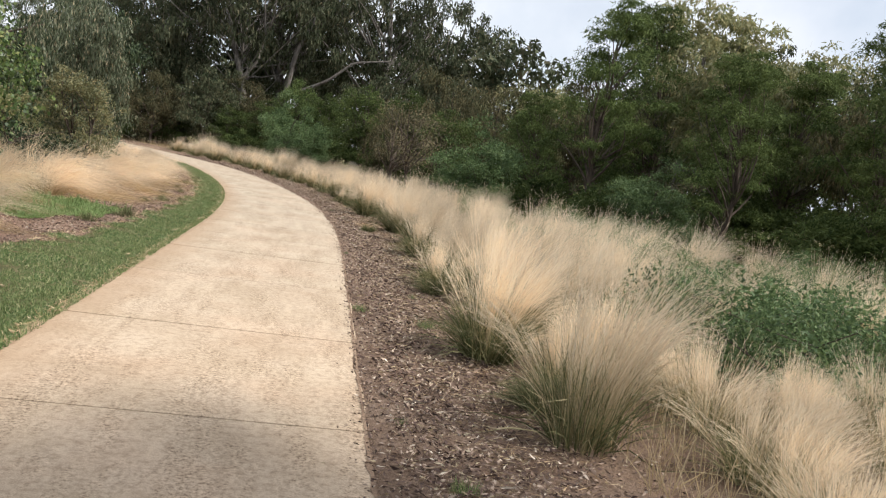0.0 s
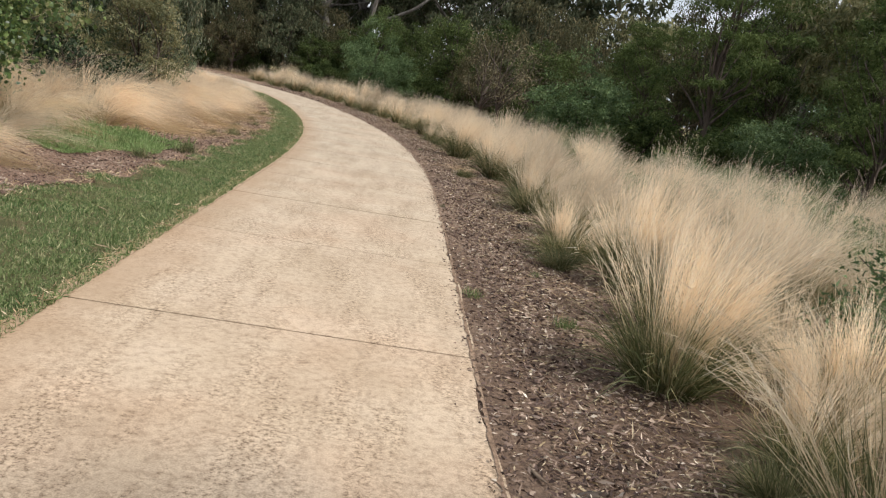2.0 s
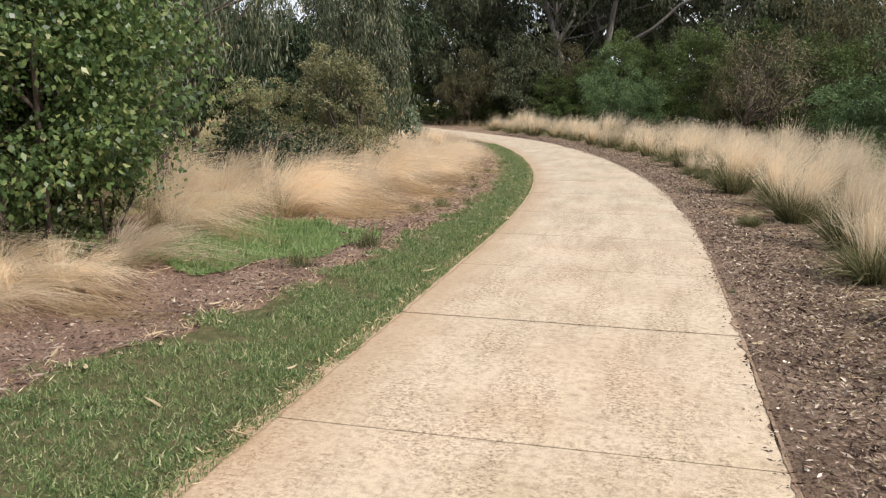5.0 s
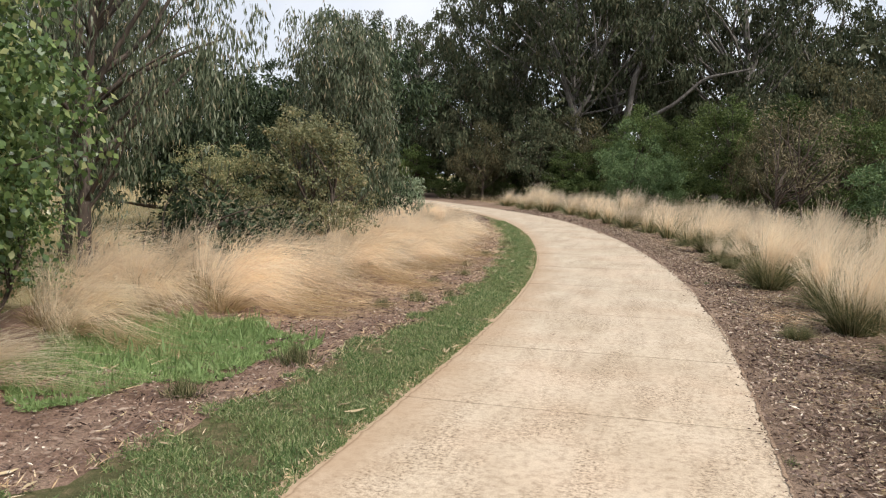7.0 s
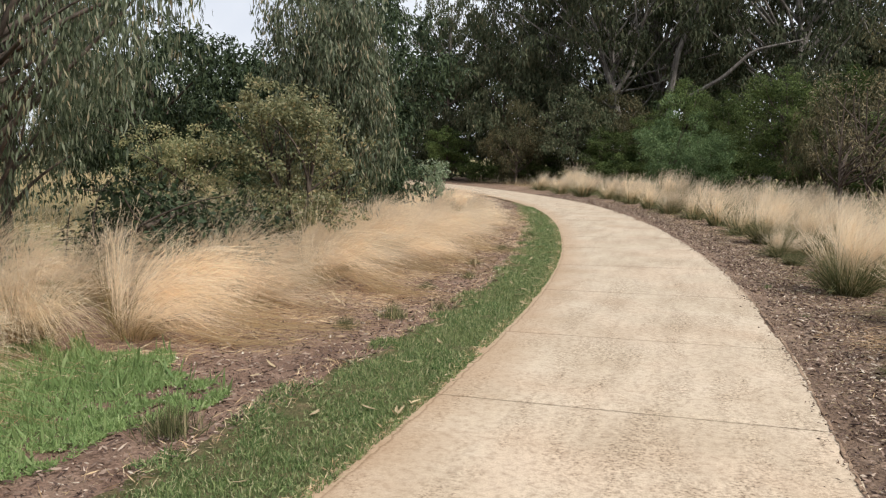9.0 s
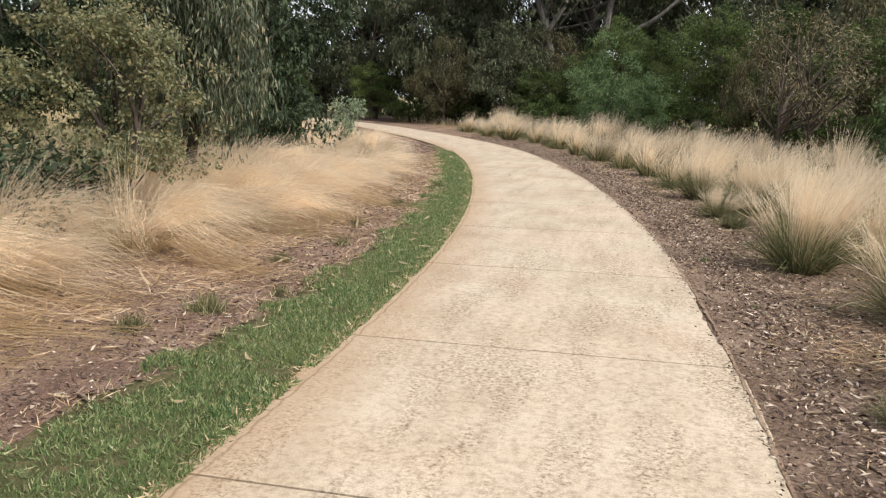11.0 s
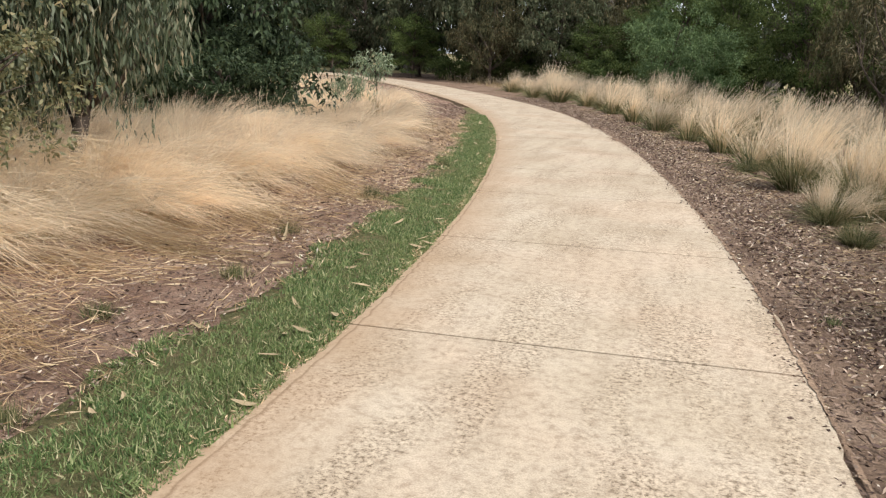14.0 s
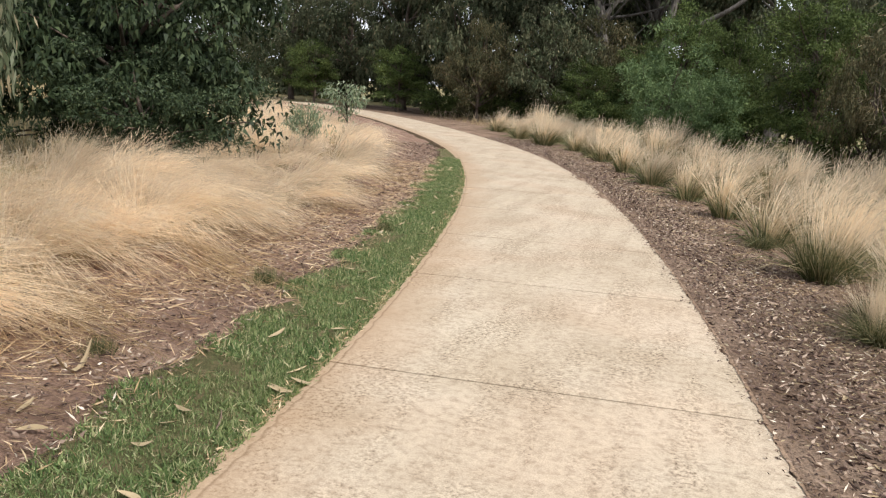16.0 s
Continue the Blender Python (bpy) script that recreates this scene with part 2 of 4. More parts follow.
AIRY_LEAF = leafy("airy_olive_leaf", [(0.0, (0.14, 0.16, 0.08)), (0.5, (0.26, 0.28, 0.14)), (0.85, (0.40, 0.38, 0.20)), (1.0, (0.48, 0.36, 0.18))], 0.45, 0.5, 0.4, 0.35, (0.30, 0.24, 0.12))
STRAP_LEAF = leafy("strap_leaf", [(0.0, (0.22, 0.26, 0.10)), (0.6, (0.36, 0.40, 0.19)), (1.0, (0.60, 0.56, 0.34))], 0.35, 0.5)
WEEP_LEAF = leafy("grey_gum_leaf", [(0.0, (0.05, 0.067, 0.036)), (0.5, (0.115, 0.14, 0.078)), (0.85, (0.23, 0.25, 0.165)), (1.0, (0.40, 0.32, 0.2))], 0.25, 0.5, 0.3)
SAPLING_LEAF = leafy("pale_sapling_leaf", [(0.0, (0.09, 0.13, 0.07)), (0.5, (0.19, 0.25, 0.14)), (1.0, (0.34, 0.38, 0.25))], 0.35, 0.45, 0.4)
DARK_LEAF = leafy("dark_gum_leaf", [(0.0, (0.016, 0.026, 0.012)), (0.5, (0.033, 0.052, 0.024)), (1.0, (0.078, 0.104, 0.05))], 0.15, 0.6, 0.2)
BROAD_LEAF = leafy("broad_leaf", [(0.0, (0.045, 0.078, 0.026)), (0.5, (0.105, 0.165, 0.05)), (0.85, (0.22, 0.29, 0.095)), (1.0, (0.40, 0.38, 0.17))], 0.4, 0.4, 0.5, 0.5, (0.06, 0.10, 0.035))
BARK_DARK = bark("dark_bark", (0.045, 0.035, 0.028), (0.13, 0.10, 0.08))
BARK_PALE = bark("pale_gum_bark", (0.08, 0.068, 0.06), (0.23, 0.21, 0.19))
STAKE_WOOD = bark("weathered_stake", (0.10, 0.07, 0.05), (0.28, 0.21, 0.15))

# ---- the line of the path ----
LINE = [(-0.70, -14), (-0.72, -9), (-0.73, -4), (-0.74, 1), (-0.74, 5), (-0.71, 8), (-0.67, 12), (-0.68, 15), (-0.78, 18), (-1.0, 21),
        (-1.38, 24), (-1.92, 27), (-2.58, 30), (-3.55, 33.5), (-4.95, 37.5), (-7.1, 42), (-10.2, 47.2), (-13.5, 52), (-18.5, 57.5), (-25, 62), (-33, 65)]


def spline(points, n=24):
    p = np.array([points[0], *points, points[-1]], float)
    out = []
    for i in range(1, len(p) - 2):
        a, b, c, d = p[i - 1:i + 3]
        for u in np.linspace(0, 1, n, endpoint=False):
            out.append(0.5 * (2 * b + (c - a) * u + (2 * a - 5 * b + 4 * c - d) * u * u + (3 * b - a - 3 * c + d) * u ** 3))
    out.append(p[-2])
    return np.array(out)


CURVE = spline(LINE)
ARC = np.concatenate([[0], np.cumsum(np.hypot(*np.diff(CURVE, axis=0).T))])
HALF = 1.225


def half_right(s):
    """Half the slab's width on its right; the path narrows a little in the bend."""
    return float(np.interp(s, [s_at(18), s_at(25), s_at(50)], [HALF, 1.15, 1.11]))


def along(s, off=0.0):
    """The place at s metres along the path's middle line, off metres to its right."""
    x, y = np.interp(s, ARC, CURVE[:, 0]), np.interp(s, ARC, CURVE[:, 1])
    dx = np.interp(s + 0.3, ARC, CURVE[:, 0]) - np.interp(s - 0.3, ARC, CURVE[:, 0])
    dy = np.interp(s + 0.3, ARC, CURVE[:, 1]) - np.interp(s - 0.3, ARC, CURVE[:, 1])
    k = np.hypot(dx, dy)
    return x + off * dy / k, y - off * dx / k


def s_at(y):
    return float(np.interp(y, CURVE[:, 1], ARC))


# ---- mesh helpers ----
def mesh_of(name, verts, faces, material, uv=None, smooth=False):
    """A mesh from arrays: verts (n, 3), faces (m, 3 or 4)."""
    me = bpy.data.meshes.new(name)
    v, f = np.asarray(verts, np.float32), np.asarray(faces, np.int32)
    me.vertices.add(len(v))
    me.vertices.foreach_set("co", v.ravel())
    me.loops.add(f.size)
    me.loops.foreach_set("vertex_index", f.ravel())
    me.polygons.add(len(f))
    me.polygons.foreach_set("loop_start", np.arange(len(f), dtype=np.int32) * f.shape[1])
    me.polygons.foreach_set("loop_total", np.full(len(f), f.shape[1], np.int32))
    if smooth:
        me.polygons.foreach_set("use_smooth", np.ones(len(f), bool))
    me.update(calc_edges=True)
    me.validate()
    me.materials.append(material)
    return me


def child(name, me, parent, label=""):
    ob = new(name, me)
    ob.parent = parent
    if label:
        ob["label"] = label
    return ob


def part(name, bm, material, parent, label=""):
    me = bpy.data.meshes.new(name)
    bm.to_mesh(me)
    bm.free()
    me.materials.append(material)
    return child(name, me, parent, label)


def unit(a):
    return a / np.maximum(np.linalg.norm(a, axis=-1, keepdims=True), 1e-9)


def ribbons(points, widths, rng):
    """Thin tapered blades. points (n, k, 3), widths (k,) or (n, k)."""
    n, k, _ = points.shape
    way = unit(points[:, -1] - points[:, 0])
    side = unit(np.cross(way, unit(rng.normal(size=(n, 3)))))
    w = np.broadcast_to(np.asarray(widths), (n, k))[..., None] * 0.5
    v = np.stack([points - side[:, None] * w, points + side[:, None] * w], 2).reshape(-1, 3)
    i = (np.arange(n)[:, None] * 2 * k + np.arange(k - 1)[None] * 2).ravel()
    return v, np.stack([i, i + 1, i + 3, i + 2], 1)


def leaves(centres, ways, length, width, rng, fold=0.0, plain=False):
    """Pointed leaves as folded four-sided blades, or as plain three-sided ones."""
    n = len(centres)
    if plain:
        side = unit(np.cross(ways, unit(rng.normal(size=(n, 3))))) * np.broadcast_to(width, n)[:, None] / 2
        v = np.stack([centres - side, centres + side, centres + ways * np.broadcast_to(length, n)[:, None]], 1).reshape(-1, 3)
        return v, np.arange(n * 3).reshape(-1, 3)
    side = unit(np.cross(ways, unit(rng.normal(size=(n, 3)))))
    up = np.cross(side, ways)
    length, width = np.broadcast_to(length, n)[:, None], np.broadcast_to(width, n)[:, None]
    tip, mid = centres + ways * length, centres + ways * length * 0.42
    v = np.stack([centres, mid - side * width / 2 + up * width * fold, tip, mid + side * width / 2 + up * width * fold], 1).reshape(-1, 3)
    i = np.arange(n) * 4
    return v, np.stack([i, i + 1, i + 2, i + 3], 1)


def tube(path, radii, sides=7):
    path = np.asarray(path, float)
    k = len(path)
    t = unit(np.gradient(path, axis=0))
    ref = np.where(np.abs(t[:, 2:3]) > 0.9, np.array([[1.0, 0, 0]]), np.array([[0, 0, 1.0]]))
    a = unit(np.cross(t, ref))
    b = np.cross(t, a)
    ang = np.linspace(0, 2 * math.pi, sides, endpoint=False)
    v = path[:, None] + np.asarray(radii)[:, None, None] * (np.cos(ang)[None, :, None] * a[:, None] + np.sin(ang)[None, :, None] * b[:, None])
    f = [(i * sides + j, i * sides + (j + 1) % sides, (i + 1) * sides + (j + 1) % sides, (i + 1) * sides + j) for i in range(k - 1) for j in range(sides)]
    return v.reshape(-1, 3), np.array(f)


def joined(pieces):
    vs, fs, o = [], [], 0
    for v, f in pieces:
        vs.append(v)
        fs.append(f + o)
        o += len(v)
    return np.concatenate(vs), np.concatenate(fs)


def bent(a, b, rng, sag=0.12, k=6):
    a, b = np.asarray(a, float), np.asarray(b, float)
    u = np.linspace(0, 1, k)[:, None]
    m = (a + b) / 2 + rng.normal(size=3) * np.linalg.norm(b - a) * sag
    return (1 - u) ** 2 * a + 2 * u * (1 - u) * m + u * u * b


# ---- ground, beds, path ----
def sheet(name, s0, s1, o0, o1, z, material, step=0.35, across=5, rough=0.01, wob=0.06, seed=1, crown=0.0, left_wob=1.0, right_wob=1.0):
    """A strip beside the path between two offsets, with an uneven surface and outline."""
    rng = np.random.default_rng(seed)
    ss = np.arange(s0, s1, step)
    rows = []
    for i, s in enumerate(ss):
        a = (o0(s) if callable(o0) else o0) + rng.normal() * wob * left_wob
        b = (o1(s) if callable(o1) else o1) + rng.normal() * wob * right_wob
        for u in np.linspace(0, 1, across):
            x, y = along(s, a + (b - a) * u)
            rows.append((x, y, z + rng.normal() * rough + crown * math.sin(math.pi * u)))
    n = len(ss)
    f = [(i * across + j, i * across + j + 1, (i + 1) * across + j + 1, (i + 1) * across + j) for i in range(n - 1) for j in range(across - 1)]
    return new(name, mesh_of(name, rows, f, material, smooth=True))


def ground_sheet():
    edge = np.concatenate([[-900, -400, -200, -110], np.arange(-70, 71, 4), [110, 200, 400, 900]]).astype(float)
    rng = np.random.default_rng(3)
    n = len(edge)
    v = [(x, y + 20, -0.13 + (rng.normal() * 0.015 if abs(x) < 70 and abs(y) < 70 else 0)) for y in edge for x in edge]
    f = [(i * n + j, i * n + j + 1, (i + 1) * n + j + 1, (i + 1) * n + j) for i in range(n - 1) for j in range(n - 1)]
    return new("ground", mesh_of("ground", v, f, FIELD, smooth=True))


tagged(ground_sheet(), "dry grassy ground reaching out behind the trees", "ground", kind="structure")


def half_left(s):
    """Half the slab's width on the lawn side, which creeps over it further on."""
    return float(np.interp(s, [s_at(13), s_at(19)], [HALF, 1.165]))


def strip_out(s):
    """Outer offset of the lawn strip, left of the path."""
    edge = float(np.interp(s, [s_at(2), s_at(8.6), s_at(9.5), s_at(10.5), s_at(12), s_at(13.6), s_at(15.4), s_at(17), s_at(20), s_at(28), s_at(33), s_at(37)],
                           [2.95, 2.85, 2.72, 2.48, 2.26, 2.08, 2.06, 1.96, 1.84, 1.8, 1.75, 1.5]))
    return -edge - 0.10 * noise.noise(Vector((s * 1.1, 0, 7))) - 0.05 * noise.noise(Vector((s * 3.3, 4, 7)))


END = s_at(61)
tagged(sheet("mulch_bed_right", 2, END, HALF - 0.3, 10.5, -0.016, MULCH, rough=0.006, across=24, seed=4, left_wob=0.0), "dark brown bark mulch bed beside the path", "mulch bed", kind="structure")
tagged(sheet("mulch_bed_left", 2, END, lambda s: -6.0, lambda s: strip_out(s) + 0.15, -0.022, MULCH_RED, rough=0.008, across=9, seed=5), "brown mulch and soil bed beside the lawn", "mulch bed", kind="structure")
lawn = tagged(sheet("lawn_strip", 2, s_at(38.5), strip_out, lambda s: -half_left(s) + 0.1, -0.014, TURF, rough=0.003, across=6, seed=6, crown=0.015, right_wob=0.0), "short green lawn strip edging the path", "lawn", kind="structure")

pavement = tagged(new("pavement", None), "buff concrete footpath curving away in slabs", "path", kind="structure")
JOINTS = [s_at(y) for y in (-8.5, -6.3, -4.1, -1.9, 0.3, 2.5, 4.75, 7.0, 9.45, 11.6, 13.55, 15.5, 17.6, 20.1, 22.5, 24.9, 26.9)]
while JOINTS[-1] < s_at(60):
    JOINTS.append(JOINTS[-1] + 2.2)


GAPS = {6: 0.007, 7: 0.010, 8: 0.006, 9: 0.015, 10: 0.006, 13: 0.010}


def slab(s0, s1, seed, g0=0.008, g1=0.008):
    rng = np.random.default_rng(seed)
    n, m = 30, 9
    bm = bmesh.new()
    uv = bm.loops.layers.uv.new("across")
    grid, us = [], {}
    ss = np.linspace(s0 + g0, s1 - g1, n)
    cut_r = np.cumsum(rng.normal(size=n)) * 0.006
    cut_r -= np.linspace(0, cut_r[-1], n)
    chip = rng.uniform(size=n) < 0.09
    for i, s in enumerate(ss):
        row = []
        for j in range(m):
            u = j / (m - 1)
            off = -half_left(s) + (half_left(s) + half_right(s)) * u
            if j == m - 1:
                off += cut_r[i] - (rng.uniform(0.004, 0.028) if chip[i] else 0)
            if j == 0:
                off += rng.normal() * 0.008
            x, y = along(s, off)
            edge = j in (0, m - 1) or i in (0, n - 1)
            vert = bm.verts.new((x, y, -0.004 if edge else 0.0))
            us[vert] = (u, s)
            row.append(vert)
        grid.append(row)
    for i in range(n - 1):
        for j in range(m - 1):
            bm.faces.new((grid[i][j], grid[i][j + 1], grid[i + 1][j + 1], grid[i + 1][j]))
    ring = [grid[0][j] for j in range(m)] + [grid[i][m - 1] for i in range(1, n)] + [grid[n - 1][j] for j in range(m - 2, -1, -1)] + [grid[i][0] for i in range(n - 2, 0, -1)]
    low = []
    for vert in ring:
        w = bm.verts.new((vert.co.x, vert.co.y, -0.1))
        us[w] = us[vert]
        low.append(w)
    for i in range(len(ring)):
        j = (i + 1) % len(ring)
        bm.faces.new((ring[i], low[i], low[j], ring[j]))
    for f in bm.faces:
        f.smooth = f.normal.z > 0.5
        for lp in f.loops:
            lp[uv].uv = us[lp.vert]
    bm.normal_update()
    return bm


joint_bed = child("joint_fill", sheet("joint_fill", 3, s_at(60), -HALF + 0.06, HALF - 0.15, -0.035, DARK_JOINT, rough=0.0, wob=0.0).data, pavement, "dark dirt in the joints")
bpy.data.objects.remove(bpy.data.objects["joint_fill"]) if bpy.data.objects["joint_fill"] is not joint_bed else None
for i in range(len(JOINTS) - 1):
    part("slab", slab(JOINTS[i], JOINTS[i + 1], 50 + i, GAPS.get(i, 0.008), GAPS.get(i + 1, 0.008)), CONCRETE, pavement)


# ---- trees and shrubs ----
def foliage(rng, clumps, radii, per, length, width, droop, flat=0.75, fold=0.15, strand=0.0, sprays=0, plain=False):
    """Leaves round the clump centres, gathered into sprays; droop 0 stands out in all directions, 1 hangs."""
    r = np.asarray(radii)
    if sprays:
        way = unit(rng.normal(size=(len(clumps) * sprays, 3)))
        way[:, 2] = np.where(rng.uniform(size=len(way)) < 0.75, np.abs(way[:, 2]), way[:, 2])
        clumps = np.repeat(clumps, sprays, 0) + way * (rng.uniform(0.45, 1.0, (len(way), 1)) * np.repeat(r, sprays)[:, None]) * np.array([1, 1, flat])
        r = np.repeat(r, sprays) * 0.36 * rng.uniform(0.7, 1.3, len(way))
        per = max(per // sprays, 1)
    c = np.repeat(clumps, per, 0)
    rr = np.repeat(r, per)[:, None]
    d = unit(rng.normal(size=c.shape)) * (rng.uniform(size=(len(c), 1)) ** 0.45) * rr * np.array([1, 1, flat])
    if strand:
        d[:, 2] -= rng.uniform(size=len(c)) ** 1.3 * strand * np.repeat(rng.uniform(0.35, 1.3, len(r)), per)
    out = unit(d + rng.normal(size=d.shape) * 0.5 * rr)
    way = unit(out * (1 - droop) + np.array([0, 0, -1.0]) * droop + rng.normal(size=d.shape) * 0.22)
    return leaves(c + d, way, length * rng.uniform(0.6, 1.25, len(c)), width * rng.uniform(0.7, 1.25, len(c)), rng, fold, plain)


def crown_points(rng, n, centre, size, low=-1.0, shell=0.35):
    """Clump centres in an uneven egg-shaped crown, denser near its outside."""
    d = unit(rng.normal(size=(n * 3, 3)))
    d = d[d[:, 2] > low][:n]
    lump = 1 + 0.22 * np.sin(d[:, 0] * 3.1 + d[:, 2] * 4 + rng.uniform(0, 6)) + 0.15 * np.sin(d[:, 1] * 5 + rng.uniform(0, 6))
    rad = rng.uniform(shell, 1.0, len(d)) ** 0.6 * lump
    return np.asarray(centre) + d * rad[:, None] * np.asarray(size)


def woods(rng, trunk_path, trunk_radii, targets, limb_radius, sides=7):
    """Trunk, and limbs that leave it for the clumps."""
    trunk_path = np.asarray(trunk_path, float)
    pieces = [tube(trunk_path, trunk_radii, sides)]
    k = len(trunk_path)
    for p in targets:
        u = np.clip((p[2] - trunk_path[0, 2]) / max(trunk_path[-1, 2] - trunk_path[0, 2], 0.1) * rng.uniform(0.45, 0.8), 0.12, 0.97) * (k - 1)
        i = int(u)
        a = trunk_path[i] * (1 - u + i) + trunk_path[min(i + 1, k - 1)] * (u - i)
        r0 = limb_radius * rng.uniform(0.6, 1.2)
        pieces.append(tube(bent(a, p, rng), np.linspace(r0, r0 * 0.22, 6), 5))
    return pieces


def spline_3d(points):
    u = np.linspace(0, len(points) - 1, 5 * len(points))
    p = np.array(points, float)
    q = np.stack([np.interp(u, np.arange(len(p)), p[:, i]) for i in range(3)], 1)
    q[1:-1] = (q[:-2] + 2 * q[1:-1] + q[2:]) / 4
    return q


def tree(name, seed, height, spread, crown_low, n_clumps, clump, per, leaf_len, leaf_wid, droop, leaf_mat, bark_mat,
         label, category, trunk_r=0.12, limbs=18, lean=(0, 0), strand=0.0, flat=0.75, low=-1.0, stems=1, group="", forks=(), sprays=0, plain=False, split=False, cone=0.0):
    rng = np.random.default_rng(seed)
    root = tagged(new(name, None), label, category, group)
    mid = (height + crown_low) / 2
    cp = crown_points(rng, n_clumps, (lean[0], lean[1], mid), (spread, spread, (height - crown_low) / 2 * 0.92), low)
    cp[:, :2] *= (1 - cone * np.clip(cp[:, 2:3] / height, 0, 1))
    cr = clump * rng.uniform(0.6, 1.35, len(cp))
    wood_pieces, limb_pieces = [], []
    for k in range(stems):
        base = np.array([rng.normal() * 0.25, rng.normal() * 0.25, 0]) if stems > 1 else np.zeros(3)
        top = np.array([lean[0] + (rng.normal() * spread * 0.35 if stems > 1 else 0), lean[1] + (rng.normal() * spread * 0.35 if stems > 1 else 0), height * 0.8])
        tp = bent(base - np.array([0, 0, 0.15]), top, rng, 0.07, 9)
        rr = np.linspace(trunk_r, trunk_r * 0.25, 9) / (1 if stems == 1 else 1.5)
        rr[0] *= 1.35
        chosen = cp[rng.permutation(len(cp))[:max(limbs // stems, 3)]]
        pieces = woods(rng, tp, rr, chosen, trunk_r * 0.42)
        wood_pieces.append(pieces[0] if split else joined(pieces))
        limb_pieces += pieces[1:] if split else []
    for points, r0, r1 in forks:
        p3 = spline_3d(points)
        wood_pieces.append(tube(p3, np.linspace(r0, r1, len(p3)), 7))
    v, f = joined(wood_pieces)
    child("trunk", mesh_of("trunk", v, f, bark_mat, smooth=True), root)
    for v, f in limb_pieces:
        child("limb", mesh_of("limb", v, f, bark_mat, smooth=True), root)
    v, f = foliage(rng, cp, cr, per, leaf_len, leaf_wid, droop, flat, strand=strand, sprays=sprays, plain=plain)
    keep = v[:, 2].reshape(len(f), -1).min(1) > 0.03
    child("crown", mesh_of("crown", v, f[keep], leaf_mat), root)
    return root


def place(ob, x, y, turn=0.0, size=1.0, wide=1.0):
    ob.matrix_basis = Matrix.LocRotScale((x, y, -0.05), Euler((0, 0, radians(turn))), (size * wide, size * wide, size))
    return ob


def again(ob, x, y, turn=0.0, size=1.0, wide=1.0, label=""):
    c = copy_thing(ob, Matrix.Identity(4))
    place(c, x, y, turn, size, wide)
    if label:
        c["label"] = label
    return c


# tall gums behind the bend
gum = tree("gum_tree", 11, 17, 5.6, 4.0, 110, 1.1, 140, 0.34, 0.115, 0.66, GUM_LEAF, BARK_PALE,
           "tall dark gum tree with pale forking limbs", "tree", 0.3, 46, (-1.2, 0), 0.8, sprays=6, plain=True)
place(gum, -2.6, 66)
forked = tree("gum_tree", 14, 18, 6.8, 4.2, 150, 1.05, 150, 0.34, 0.115, 0.66, GUM_LEAF, BARK_PALE,
              "tall gum with grey leaning trunk and bare forks", "tree", 0.16, 44, (-1.0, 0.5), 0.8, sprays=6, plain=True,
              forks=[([(0.6, 0, -0.1), (0.2, 0, 2.5), (-0.5, 0.1, 5.2), (-1.2, -0.2, 7.2), (-1.8, 0.2, 9.5), (-4.2, 0.3, 12.5)], 0.26, 0.05),
                     ([(-1.2, -0.6, 7.2), (-2.6, -0.8, 8.2), (-4.4, -0.8, 8.7), (-6.2, -0.6, 10)], 0.10, 0.03),
                     ([(-1.5, -0.8, 8.2), (-3.0, -1.0, 9.6), (-4.6, -1.0, 11.2)], 0.09, 0.03),
                     ([(-0.5, -0.4, 5.2), (0.5, -0.7, 6.6), (0.8, -0.7, 8.4), (0.4, -0.6, 11.5)], 0.14, 0.04),
                     ([(0.8, -0.7, 8.4), (1.3, -0.9, 10), (1.2, -0.9, 12.5)], 0.08, 0.03),
                     ([(2.4, 0.2, -0.1), (2.6, 0, 5), (3.0, -0.4, 7.6), (4.1, -0.5, 10.2), (5.2, -0.4, 13.5)], 0.25, 0.07),
                     ([(3.6, -0.5, 9.0), (5.4, -0.8, 10.6), (6.6, -0.8, 12.4)], 0.10, 0.03),
                     ([(2.8, -0.2, 4.6), (5.4, -0.9, 6.0), (7.0, -1.1, 7.5), (9.6, -1.0, 8.0)], 0.14, 0.05)])
place(forked, -5.4, 60.5)
for x, y, turn, size, wide in [(-11.8, 68, 70, 1.02, 1.0), (2.5, 64, 150, 1.0, 1.1), (9.5, 68, 220, 0.92, 1.1),
                               (-1.5, 73, 30, 1.1, 1.2), (-20, 70, 200, 0.86, 0.9)]:
    again(gum, x, y, turn, size, wide)
bushy = tree("gum_tree", 12, 9.5, 3.2, 0.0, 110, 0.95, 120, 0.27, 0.1, 0.6, GUM_LEAF, BARK_DARK,
             "dark bushy gum tree with drooping brownish foliage", "tree", 0.17, 24, (0.3, 0), 0.6, sprays=6, plain=True)
place(bushy, -12.5, 60.5)
for x, y, turn, size, wide in [(-16.5, 62.5, 60, 0.95, 1.1), (-9.4, 60, 140, 0.8, 1.1), (-20.5, 64, 200, 0.8, 1.2), (-25.5, 66.5, 40, 0.85, 1.2), (-3, 59.5, 270, 0.45, 1.3), (-7.6, 57.5, 330, 0.6, 1.1),
                               (-6.8, 65, 100, 0.85, 1.1), (-1.8, 64, 10, 0.8, 1.1), (-31, 68, 320, 0.6, 1.2), (3.5, 57, 20, 0.8, 1.1), (8.5, 53, 100, 0.8, 1.1), (17, 46, 190, 0.85, 1.1), (-38, 71, 250, 0.55, 1.2), (18, 43, 250, 0.9, 1.1),
                               (16, 38, 70, 0.85, 1.1), (20, 21, 110, 0.85, 1.1), (19, 32.5, 210, 0.8, 1.1)]:
    again(bushy, x, y, turn, size, wide)

